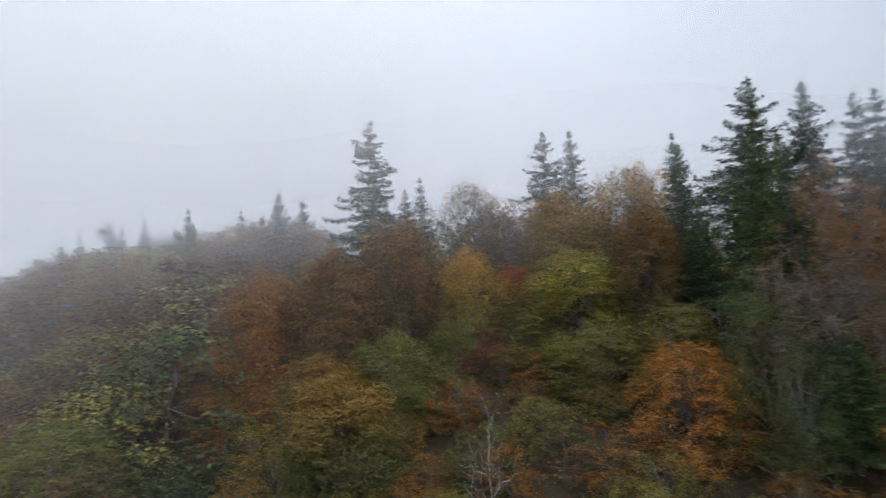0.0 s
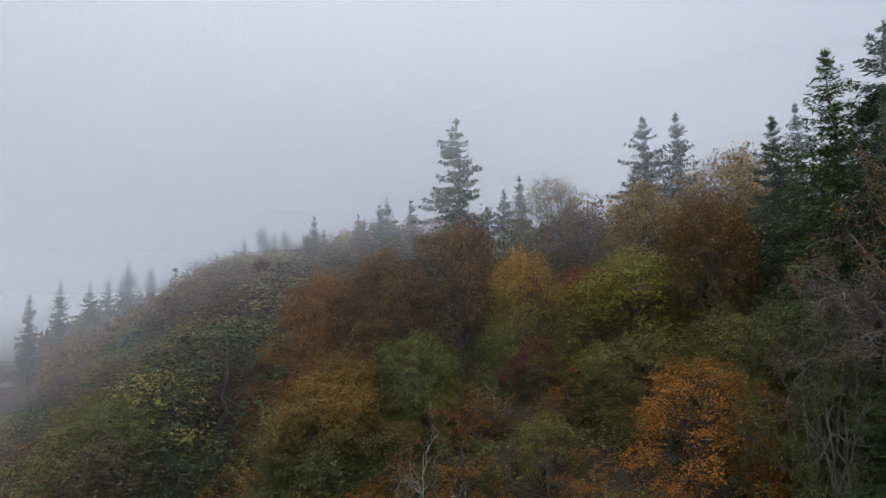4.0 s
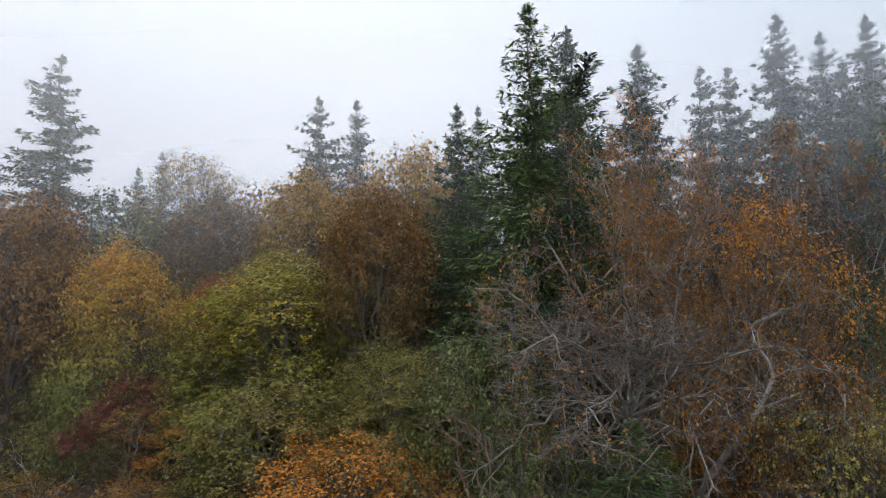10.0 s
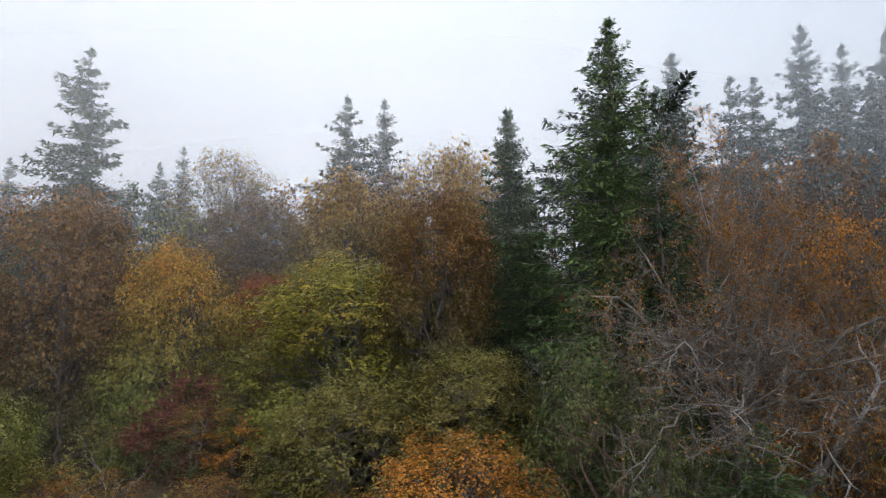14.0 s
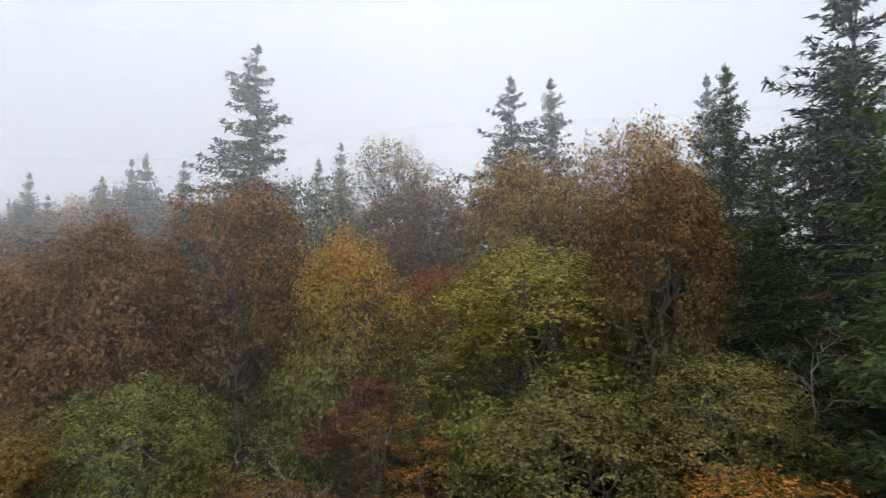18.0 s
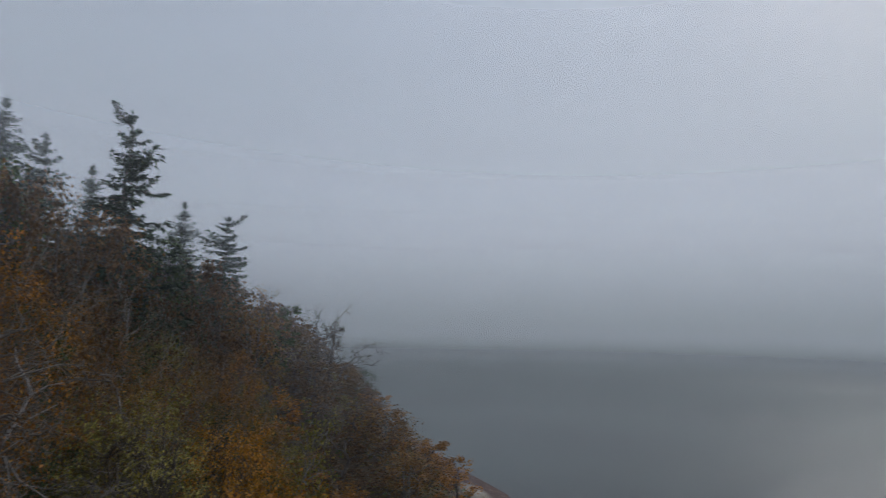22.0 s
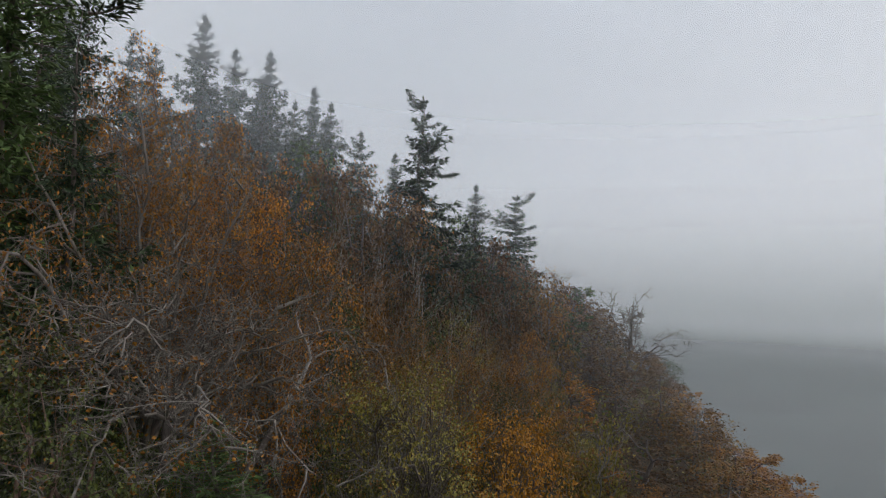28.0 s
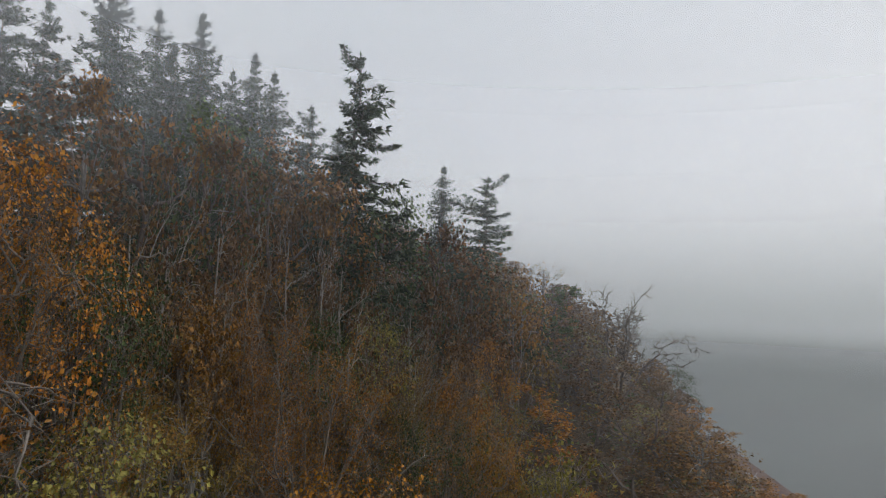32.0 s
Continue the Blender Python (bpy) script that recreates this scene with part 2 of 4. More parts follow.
def ground_material():
    """Leaf litter on the slope, brown mud flat and pale sand near the water line, by height and patches."""
    m, n, l = nodes_of("hillside_ground")
    tex = n.new("ShaderNodeTexCoord")
    a, b, c = (n.new("ShaderNodeTexNoise") for _ in range(3))
    for one, size in ((a, 0.03), (b, 0.5), (c, 6.0)):
        one.inputs["Scale"].default_value, one.inputs["Detail"].default_value = size, 6
        l.new(tex.outputs["Object"], one.inputs["Vector"])
    litter = ramp_node(n, [(0.3, (0.03, 0.024, 0.015)), (0.5, (0.065, 0.045, 0.025)), (0.7, (0.11, 0.07, 0.035))])
    l.new(c.outputs["Fac"], litter.inputs[0])
    mud = ramp_node(n, [(0.3, (0.055, 0.030, 0.024)), (0.55, (0.085, 0.048, 0.038)), (0.75, (0.13, 0.085, 0.065))])
    l.new(b.outputs["Fac"], mud.inputs[0])
    sand = ramp_node(n, [(0.3, (0.20, 0.17, 0.13)), (0.7, (0.33, 0.29, 0.23))])
    l.new(b.outputs["Fac"], sand.inputs[0])
    sep = n.new("ShaderNodeSeparateXYZ")
    l.new(tex.outputs["Object"], sep.inputs[0])
    rise = n.new("ShaderNodeMapRange")
    rise.inputs["From Min"].default_value, rise.inputs["From Max"].default_value = 1.9, 3.2
    l.new(sep.outputs["Z"], rise.inputs["Value"])
    patch = n.new("ShaderNodeMapRange")
    patch.inputs["From Min"].default_value, patch.inputs["From Max"].default_value = 0.56, 0.62
    l.new(a.outputs["Fac"], patch.inputs["Value"])
    one, two = n.new("ShaderNodeMix"), n.new("ShaderNodeMix")
    one.data_type = two.data_type = "RGBA"
    l.new(patch.outputs[0], one.inputs["Factor"])
    l.new(mud.outputs[0], one.inputs["A"])
    l.new(sand.outputs[0], one.inputs["B"])
    l.new(rise.outputs[0], two.inputs["Factor"])
    l.new(one.outputs["Result"], two.inputs["A"])
    l.new(litter.outputs[0], two.inputs["B"])
    face, o, bump = n.new("ShaderNodeBsdfPrincipled"), n.new("ShaderNodeOutputMaterial"), n.new("ShaderNodeBump")
    face.inputs["Roughness"].default_value = 0.9
    bump.inputs["Strength"].default_value, bump.inputs["Distance"].default_value = 0.6, 0.3
    l.new(c.outputs["Fac"], bump.inputs["Height"])
    l.new(bump.outputs[0], face.inputs["Normal"])
    l.new(two.outputs["Result"], face.inputs["Base Color"])
    l.new(face.outputs[0], o.inputs[0])
    return m


def water_material():
    m, n, l = nodes_of("sea_water")
    tex = n.new("ShaderNodeTexCoord")
    a, b = n.new("ShaderNodeTexNoise"), n.new("ShaderNodeTexNoise")
    a.inputs["Scale"].default_value, b.inputs["Scale"].default_value = 0.9, 0.02
    a.inputs["Detail"].default_value = b.inputs["Detail"].default_value = 5
    for one in (a, b):
        l.new(tex.outputs["Object"], one.inputs["Vector"])
    ramp = ramp_node(n, [(0.35, (0.006, 0.013, 0.013)), (0.65, (0.016, 0.028, 0.025))])
    l.new(b.outputs["Fac"], ramp.inputs[0])
    face, o, bump = n.new("ShaderNodeBsdfPrincipled"), n.new("ShaderNodeOutputMaterial"), n.new("ShaderNodeBump")
    face.inputs["Roughness"].default_value = 0.3
    face.inputs["Specular IOR Level"].default_value = 0.26
    bump.inputs["Strength"].default_value, bump.inputs["Distance"].default_value = 0.2, 0.1
    l.new(a.outputs["Fac"], bump.inputs["Height"])
    l.new(bump.outputs[0], face.inputs["Normal"])
    l.new(ramp.outputs[0], face.inputs["Base Color"])
    l.new(face.outputs[0], o.inputs[0])
    return m


def fog_material(name, cover, low, foot, head, east):
    """Thin mist: lets most light through and scatters the rest both ways; thicker above the tree tops, thin over the sea."""
    m, n, l = nodes_of(name)
    tex, sep = n.new("ShaderNodeTexCoord"), n.new("ShaderNodeSeparateXYZ")
    l.new(tex.outputs["Object"], sep.inputs[0])
    held = None
    for z0, z1, a, b in ((28.0, 84.0, cover * low, cover), (-0.5, foot, 0.0, 1.0), (84.0, head, 1.0, 0.0)):
        lim = n.new("ShaderNodeMapRange")
        lim.interpolation_type = "SMOOTHSTEP"
        for key, value in (("From Min", z0), ("From Max", z1), ("To Min", a), ("To Max", b)):
            lim.inputs[key].default_value = value
        l.new(sep.outputs["Z"], lim.inputs["Value"])
        if held:
            both = n.new("ShaderNodeMath")
            both.operation = "MULTIPLY"
            l.new(held, both.inputs[0])
            l.new(lim.outputs[0], both.inputs[1])
            held = both.outputs[0]
        else:
            held = lim.outputs[0]
    drift, thick = n.new("ShaderNodeMapRange"), n.new("ShaderNodeMath")
    drift.interpolation_type, thick.operation, thick.use_clamp = "SMOOTHSTEP", "MULTIPLY", True
    for key, value in (("From Min", -60.0), ("From Max", 0.0), ("To Min", min(1.45, 1 / cover)), ("To Max", 1.0)):
        drift.inputs[key].default_value = value
    l.new(sep.outputs["X"], drift.inputs["Value"])
    l.new(held, thick.inputs[0])
    l.new(drift.outputs[0], thick.inputs[1])
    if east > 1.0:
        crest, more = n.new("ShaderNodeMapRange"), n.new("ShaderNodeMath")
        crest.interpolation_type, more.operation = "SMOOTHSTEP", "MULTIPLY"
        for key, value in (("From Min", 20.0), ("From Max", 65.0), ("To Min", 1.0), ("To Max", east)):
            crest.inputs[key].default_value = value
        l.new(sep.outputs["X"], crest.inputs["Value"])
        l.new(thick.outputs[0], more.inputs[0])
        l.new(crest.outputs[0], more.inputs[1])
        thick = more
    open_sea, thinner = n.new("ShaderNodeMapRange"), n.new("ShaderNodeMath")
    open_sea.interpolation_type, thinner.operation = "SMOOTHSTEP", "MULTIPLY"
    for key, value in (("From Min", 90.0), ("From Max", 230.0), ("To Min", 1.0), ("To Max", 0.75)):
        open_sea.inputs[key].default_value = value
    l.new(sep.outputs["X"], open_sea.inputs["Value"])
    l.new(thick.outputs[0], thinner.inputs[0])
    l.new(open_sea.outputs[0], thinner.inputs[1])
    held = thinner.outputs[0]
    clear, front, rear = n.new("ShaderNodeBsdfTransparent"), n.new("ShaderNodeBsdfDiffuse"), n.new("ShaderNodeBsdfTranslucent")
    front.inputs["Color"].default_value = rear.inputs["Color"].default_value = (0.925, 0.96, 1.0, 1)
    scatter, mixer, o = n.new("ShaderNodeMixShader"), n.new("ShaderNodeMixShader"), n.new("ShaderNodeOutputMaterial")
    scatter.inputs[0].default_value = 0.5
    l.new(front.outputs[0], scatter.inputs[1])
    l.new(rear.outputs[0], scatter.inputs[2])
    l.new(held, mixer.inputs[0])
    l.new(clear.outputs[0], mixer.inputs[1])
    l.new(scatter.outputs[0], mixer.inputs[2])
    l.new(mixer.outputs[0], o.inputs[0])
    return m


def glowing_fog_material():
    """The thick fog bank that closes the view all round: a backdrop whose daylight is painted as emission. It glows
    like the cloud above it, duller low over the open sea, brighter sunward.
    """
    m, n, l = nodes_of("far_fog")
    tex, sep = n.new("ShaderNodeTexCoord"), n.new("ShaderNodeSeparateXYZ")
    l.new(tex.outputs["Object"], sep.inputs[0])
    lims = []
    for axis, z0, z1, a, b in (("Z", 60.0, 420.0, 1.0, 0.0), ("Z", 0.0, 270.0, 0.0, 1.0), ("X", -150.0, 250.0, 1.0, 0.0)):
        lim = n.new("ShaderNodeMapRange")
        lim.interpolation_type = "SMOOTHSTEP"
        for key, value in (("From Min", z0), ("From Max", z1), ("To Min", a), ("To Max", b)):
            lim.inputs[key].default_value = value
        l.new(sep.outputs[axis], lim.inputs["Value"])
        lims.append(lim.outputs[0])
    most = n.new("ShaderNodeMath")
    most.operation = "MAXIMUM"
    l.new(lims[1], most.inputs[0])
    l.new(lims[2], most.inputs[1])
    # sky light on the fog set as glow colour, dark at the sea's edge
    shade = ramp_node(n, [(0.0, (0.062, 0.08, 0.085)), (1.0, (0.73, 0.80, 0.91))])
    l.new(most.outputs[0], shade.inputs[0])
    # the sun's side of the fog painted brighter by a stronger glow
    sunward_glow = n.new("ShaderNodeMapRange")
    sunward_glow.interpolation_type = "SMOOTHSTEP"
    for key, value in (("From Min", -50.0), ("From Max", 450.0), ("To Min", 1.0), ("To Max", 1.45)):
        sunward_glow.inputs[key].default_value = value
    l.new(sep.outputs["X"], sunward_glow.inputs["Value"])
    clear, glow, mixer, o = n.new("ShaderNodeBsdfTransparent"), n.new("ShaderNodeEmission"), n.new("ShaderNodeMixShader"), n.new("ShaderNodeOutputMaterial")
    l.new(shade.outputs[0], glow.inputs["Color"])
    l.new(sunward_glow.outputs[0], glow.inputs["Strength"])
    l.new(lims[0], mixer.inputs[0])
    l.new(clear.outputs[0], mixer.inputs[1])
    l.new(glow.outputs[0], mixer.inputs[2])
    l.new(mixer.outputs[0], o.inputs[0])
    return m


# ---- mesh helpers ----
def solid(name, verts, faces, material, parent=None, label="", smooth=True):
    """One mesh object, under a thing or on its own."""
    me = bpy.data.meshes.new(name)
    me.from_pydata([tuple(v) for v in verts] if not isinstance(verts, np.ndarray) else verts.tolist(), [], faces if isinstance(faces, list) else faces.tolist())
    if smooth:
        me.shade_smooth()
    me.materials.append(material)
    ob = new(name, me)
    if parent:
        ob.parent = parent
    if label:
        tagged(ob, label)
    return ob


class Tubes:
    """Collects tapered round limbs into one mesh."""

    def __init__(self):
        self.v, self.f = [], []

    def add(self, points, radii, sides=5):
        start = len(self.v)
        for i, p in enumerate(points):
            way = (points[min(i + 1, len(points) - 1)] - points[max(i - 1, 0)]).normalized()
            side = way.orthogonal().normalized()
            other = way.cross(side)
            for k in range(sides):
                a = 2 * math.pi * k / sides
                self.v.append(tuple(p + radii[i] * (math.cos(a) * side + math.sin(a) * other)))
        for i in range(len(points) - 1):
            for k in range(sides):
                a, b = start + i * sides + k, start + i * sides + (k + 1) % sides
                self.f.append((a, b, b + sides, a + sides))


def leaves(places, normals, ways, length, width, rng, plain=False):
    """Vertices and faces of leaves, pointed along their ways: folded quads, or plain triangles for trees farther off."""
    n = len(places)
    normals = normals / np.linalg.norm(normals, axis=1, keepdims=True)
    ways = ways - (ways * normals).sum(1, keepdims=True) * normals
    ways = ways / np.maximum(np.linalg.norm(ways, axis=1, keepdims=True), 1e-6)
    across = np.cross(normals, ways)
    s = rng.uniform(0.65, 1.3, (n, 1))
    length, width = np.reshape(length, (-1, 1)), np.reshape(width, (-1, 1))
    tip, half, fold = ways * length * s, across * width * s * 0.5, normals * width * s * 0.18
    if plain:
        v = np.stack([places + half * 1.15, places + tip, places - half * 1.15], 1).reshape(-1, 3)
        return v, np.arange(3 * n).reshape(-1, 3)
    v = np.stack([places, places + 0.45 * tip + half + fold, places + tip, places + 0.45 * tip - half + fold], 1).reshape(-1, 3)
    return v, np.arange(4 * n).reshape(-1, 4)


def unit(rng, n):
    d = rng.normal(size=(n, 3))
    return d / np.linalg.norm(d, axis=1, keepdims=True)


def bent_line(rng, a, b, wobble, steps):
    a, b = Vector(a), Vector(b)
    size = (b - a).length * wobble
    pts = []
    for i in range(steps + 1):
        t = i / steps
        off = Vector(rng.normal(size=3)) * size * math.sin(math.pi * min(t + 0.02, 1))
        pts.append(a.lerp(b, t) + off)
    return pts


# ---- ground: a bluff above a narrow beach, and the sea ----
TOE = [(-1400, 900), (-520, 225), (-372, 168), (-295, 150), (-230, 122), (-182, 90), (-142, 62), (-103, 34), (-60, 4), (0, -19), (60, -24), (117, -14.3), (132, -9.0), (155, -2.3), (172, 3), (230, 30), (340, 120), (1400, 1100)]


def inland(x, y):
    """Metres from the foot of the bluff, more than nought on the land's side."""
    best, sign = 1e9, 1
    for (ax, ay), (bx, by) in zip(TOE, TOE[1:]):
        dx, dy = bx - ax, by - ay
        t = max(0.0, min(1.0, ((x - ax) * dx + (y - ay) * dy) / (dx * dx + dy * dy)))
        px, py = ax + t * dx, ay + t * dy
        d = math.hypot(x - px, y - py)
        if d < best:
            best, sign = d, 1 if dx * (y - ay) - dy * (x - ax) > 0 else -1
    return sign * best


def ground(x, y):
    u = inland(x, y)
    if u > 0:
        rough = noise.noise((x * 0.04, y * 0.04, 0.3)) * 2.0 * min(1.0, u / 15)
        far = max(0.0, min(1.0, (-x - 150) / 250))
        steep = 1 + 1.5 * max(0.0, min(1.0, (x - 60) / 50)) + 0.6 * max(0.0, min(1.0, (-x - 42) / 40))
        return 2.2 + (40 - 14 * far) * (1 - math.exp(-((u * steep / 78) ** 1.6))) + rough
    width = 9 + 170 * max(0.0, min(1.0, (-x - 70) / 130))
    return max(-5.0, 2.2 + 2.4 * u / width)


def spaced(low, high, fine, n):
    """Lines that lie close round the wood and wide towards the horizon."""
    t = np.linspace(-1, 1, n)
    s = np.sign(t) * (fine * np.abs(t) + (1 - fine) * np.abs(t) ** 5)
    return (low + high) / 2 + s * (high - low) / 2


xs, ys = spaced(-2600, 2600, 0.09, 171), spaced(-2600, 2600, 0.09, 171)
verts = [(x, y, ground(x, y)) for y in ys for x in xs]
n = len(xs)
faces = [(j * n + i, j * n + i + 1, (j + 1) * n + i + 1, (j + 1) * n + i) for j in range(n - 1) for i in range(n - 1)]
tagged(solid("ground", verts, faces, ground_material()), "wooded hillside with brown leaf litter above a muddy beach", "ground", kind="structure")
sea = [(-2600, -2600, 0), (2600, -2600, 0), (2600, 2600, 0), (-2600, 2600, 0)]
tagged(solid("water", sea, [(0, 1, 2, 3)], water_material(), smooth=False), "calm grey-green sea under fog", "water", kind="structure")

# a pale sandbar off the beach
ring = [(0.0, 0.0, 1.25)] + [((0.55 + 0.45 * k) * 58 * math.cos(a), (0.55 + 0.45 * k) * 15 * math.sin(a), 1.1 - 1.4 * k) for k in (0, 1) for a in (math.tau * i / 28 for i in range(28))]
fan = [(0, 1 + i, 1 + (i + 1) % 28) for i in range(28)] + [(1 + i, 29 + i, 29 + (i + 1) % 28, 1 + (i + 1) % 28) for i in range(28)]
SAND = grain_material("pale_sand", [(0.17, 0.145, 0.11), (0.26, 0.225, 0.17), (0.34, 0.30, 0.24)], 0.4)
bar = tagged(solid("sandbar", ring, fan, SAND), "low pale sandbar beside the muddy beach", "sandbar", kind="structure")
bar.matrix_basis = pose(-352, 172, 0.1, 0, 0, -27)

# ---- fog: curtains of mist that stand one behind another ----
def fog_curtain(radius, cover, seed, wobble=5.0, low=0.06, foot=32.0, material=None):
    v, f, tall = [], [], 110 + 0.9 * radius if not material else 430
    steps, rows = 90, 1
    for j in range(rows + 1):
        z = -2 + (tall + 2) * j / rows
        for i in range(steps + 1):
            a = radians(-75 + (305 if not material else 360) * i / steps)
            r = radius + wobble * noise.noise((math.cos(a) * 1.3, math.sin(a) * 1.3, seed))
            v.append((5 + r * math.cos(a), -15 + r * math.sin(a), z))
    for j in range(rows):
        for i in range(steps):
            k = j * (steps + 1) + i
            f.append((k, k + 1, k + steps + 2, k + steps + 1))
    ob = solid("fog_bank", v, f, material or fog_material("mist", cover, low, foot, tall, 1.45 if radius < 90 else 1.0))
    return tagged(ob, "pale veil of sea fog, thin among the trees and glowing far off", "fog", "fog banks", "stuff")


for k, (radius, cover, low, foot) in enumerate(((60, 0.20, 0.09, 30), (80, 0.32, 0.10, 30), (106, 0.37, 0.14, 30), (150, 0.40, 0.2, 30), (225, 0.46, 0.3, 30), (350, 0.62, 0.9, 26))):
    fog_curtain(radius, cover, 2.0 + k, 3, low=low, foot=foot)
# outermost shell: an added backdrop that glows instead of scattering light
fog_curtain(720, 1.0, 9.0, 3, material=glowing_fog_material())


# ---- trees: base forms, 12 m (broadleaf) and 26 m (fir) high, copied over the slope ----
BASES, SIZE = {}, {}


def finish_base(key, name, parts):
    """Parents the parts under one empty, kept out of the scene as the form that is copied."""
    top = new(name)
    for part_name, (v, f), mat in parts:
        solid(part_name, v, f, mat, top, smooth=part_name != "crown")
    BASES[key] = top
    every = np.concatenate([np.array(v) for part_name, (v, f), mat in parts if part_name != "trunk"])
    SIZE[key] = (float(every[:, 2].max()), 2 * float(np.percentile(np.hypot(every[:, 0], every[:, 1]), 74)))
    return top


def broadleaf_form(key, seed, lobes, per_lobe, leaf, low=0.25, stems=1, twigs=6, loose=0.25, bark=None, name="maple_tree", fill=0.55, split=True, plain=True, clump=9):
    """A broadleaf tree: stems, limbs to each lobe of a domed crown that hangs low, twigs, and leaves in tufts with dark gaps between."""
    rng = np.random.default_rng(seed)
    tall, wide = 12.0, 5.0
    trunk, limbs, frames = Tubes(), Tubes(), []
    forks = []
    for s in range(stems):
        a = rng.uniform(0, 6.28)
        foot = Vector((0.35 * math.cos(a), 0.35 * math.sin(a), -1.0)) if stems > 1 else Vector((0, 0, -1.0))
        head = Vector((rng.normal() * 0.7 + (1.3 * math.cos(a) if stems > 1 else 0), rng.normal() * 0.7 + (1.3 * math.sin(a) if stems > 1 else 0), tall * 0.78))
        pts = bent_line(rng, foot, head, 0.025, 7)
        trunk.add([Vector((foot.x * 0.4, foot.y * 0.4, -11)), pts[0]], [0.34 / math.sqrt(stems), 0.28 / math.sqrt(stems)], 7)
        trunk.add(pts, [0.26 * (1 - 0.11 * i) / math.sqrt(stems) + 0.02 for i in range(8)], 7)
        forks.append(pts)
    side = rng.uniform(0, 6.28)
    places, normals, ways = [], [], []
    for k in range(lobes):
        h = 1.0 - (1 - low) * ((k + rng.random()) / lobes) ** 0.95
        girth = float(np.interp(h, [0.0, 0.2, 0.45, 0.65, 0.82, 0.93, 1.0], [0.92, 1.0, 1.0, 0.97, 0.83, 0.6, 0.2]))
        a = k * 2.399 + rng.uniform(-0.5, 0.5)
        reach = girth * rng.uniform(0.55, 0.9) * (1 + 0.14 * math.cos(a - side) + 0.10 * math.sin(2 * a + seed))
        d = np.array([math.cos(a), math.sin(a), 0.9 * (h - 0.4)])
        size = wide * rng.uniform(0.19, 0.34)
        c = np.array([d[0] * wide * reach, d[1] * wide * reach, h * tall - 0.55 * size])
        line = forks[k % stems]
        start = line[int(rng.integers(3, 7))] if c[2] > tall * 0.45 else line[int(rng.integers(1, 4))]
        pts = bent_line(rng, start, c, 0.07, 5)
        if split:
            limbs = Tubes()
            frames.append(limbs)
            limbs.add(pts, [0.085, 0.07, 0.055, 0.045, 0.035, 0.02], 4)
        else:
            limbs.add([pts[0], pts[2], pts[5]], [0.08, 0.055, 0.02], 3)
        for _ in range(twigs):
            tip = Vector(c) + Vector(unit(rng, 1)[0] * size * 1.05)
            limbs.add(bent_line(rng, pts[4 if rng.random() < 0.6 else 3], tip, 0.08, 3), [0.026, 0.02, 0.014, 0.006], 3)
        n = max(2 * clump, int(per_lobe * (size / (0.34 * wide)) ** 2 * rng.uniform(0.75, 1.15)))
        tufts = max(2, n // clump)
        u = unit(rng, tufts)
        u[:, 2] = np.where((u[:, 2] < -0.25) & (rng.random(tufts) < 0.6), -u[:, 2], u[:, 2])
        r = size * np.where(rng.random(tufts) < fill, rng.uniform(0.82, 1.1, tufts), rng.uniform(0.35, 1.12, tufts))
        bumps = 1 + 0.22 * np.sin(u[:, 0] * 7 + k) * np.sin(u[:, 1] * 6 + 2 * k) + 0.12 * np.sin(u[:, 2] * 11 + k)
        q = c + u * (r * bumps)[:, None] * np.array([1, 1, 0.95])
        pick = rng.integers(0, tufts, n)
        spread = leaf * (1.2 + 1.2 * loose)
        p = q[pick] + rng.normal(size=(n, 3)) * np.array([spread, spread, spread * 0.75])
        face = u[pick] * 0.6 + d * 0.35
        places.append(p)
        normals.append(face + np.array([0, 0, 0.55]) + loose * 2.0 * rng.normal(size=(n, 3)))
        ways.append(face + np.array([0, 0, -0.7]) + 0.7 * rng.normal(size=(n, 3)))
    crown = leaves(np.concatenate(places), np.concatenate(normals), np.concatenate(ways), leaf, leaf * 0.85, rng, plain)
    arms = [("limb", (one.v, one.f), bark or BARK) for one in (frames or [limbs])]
    finish_base(key, name, [("trunk", (trunk.v, trunk.f), bark or BARK), *arms, ("crown", crown, RUST)])


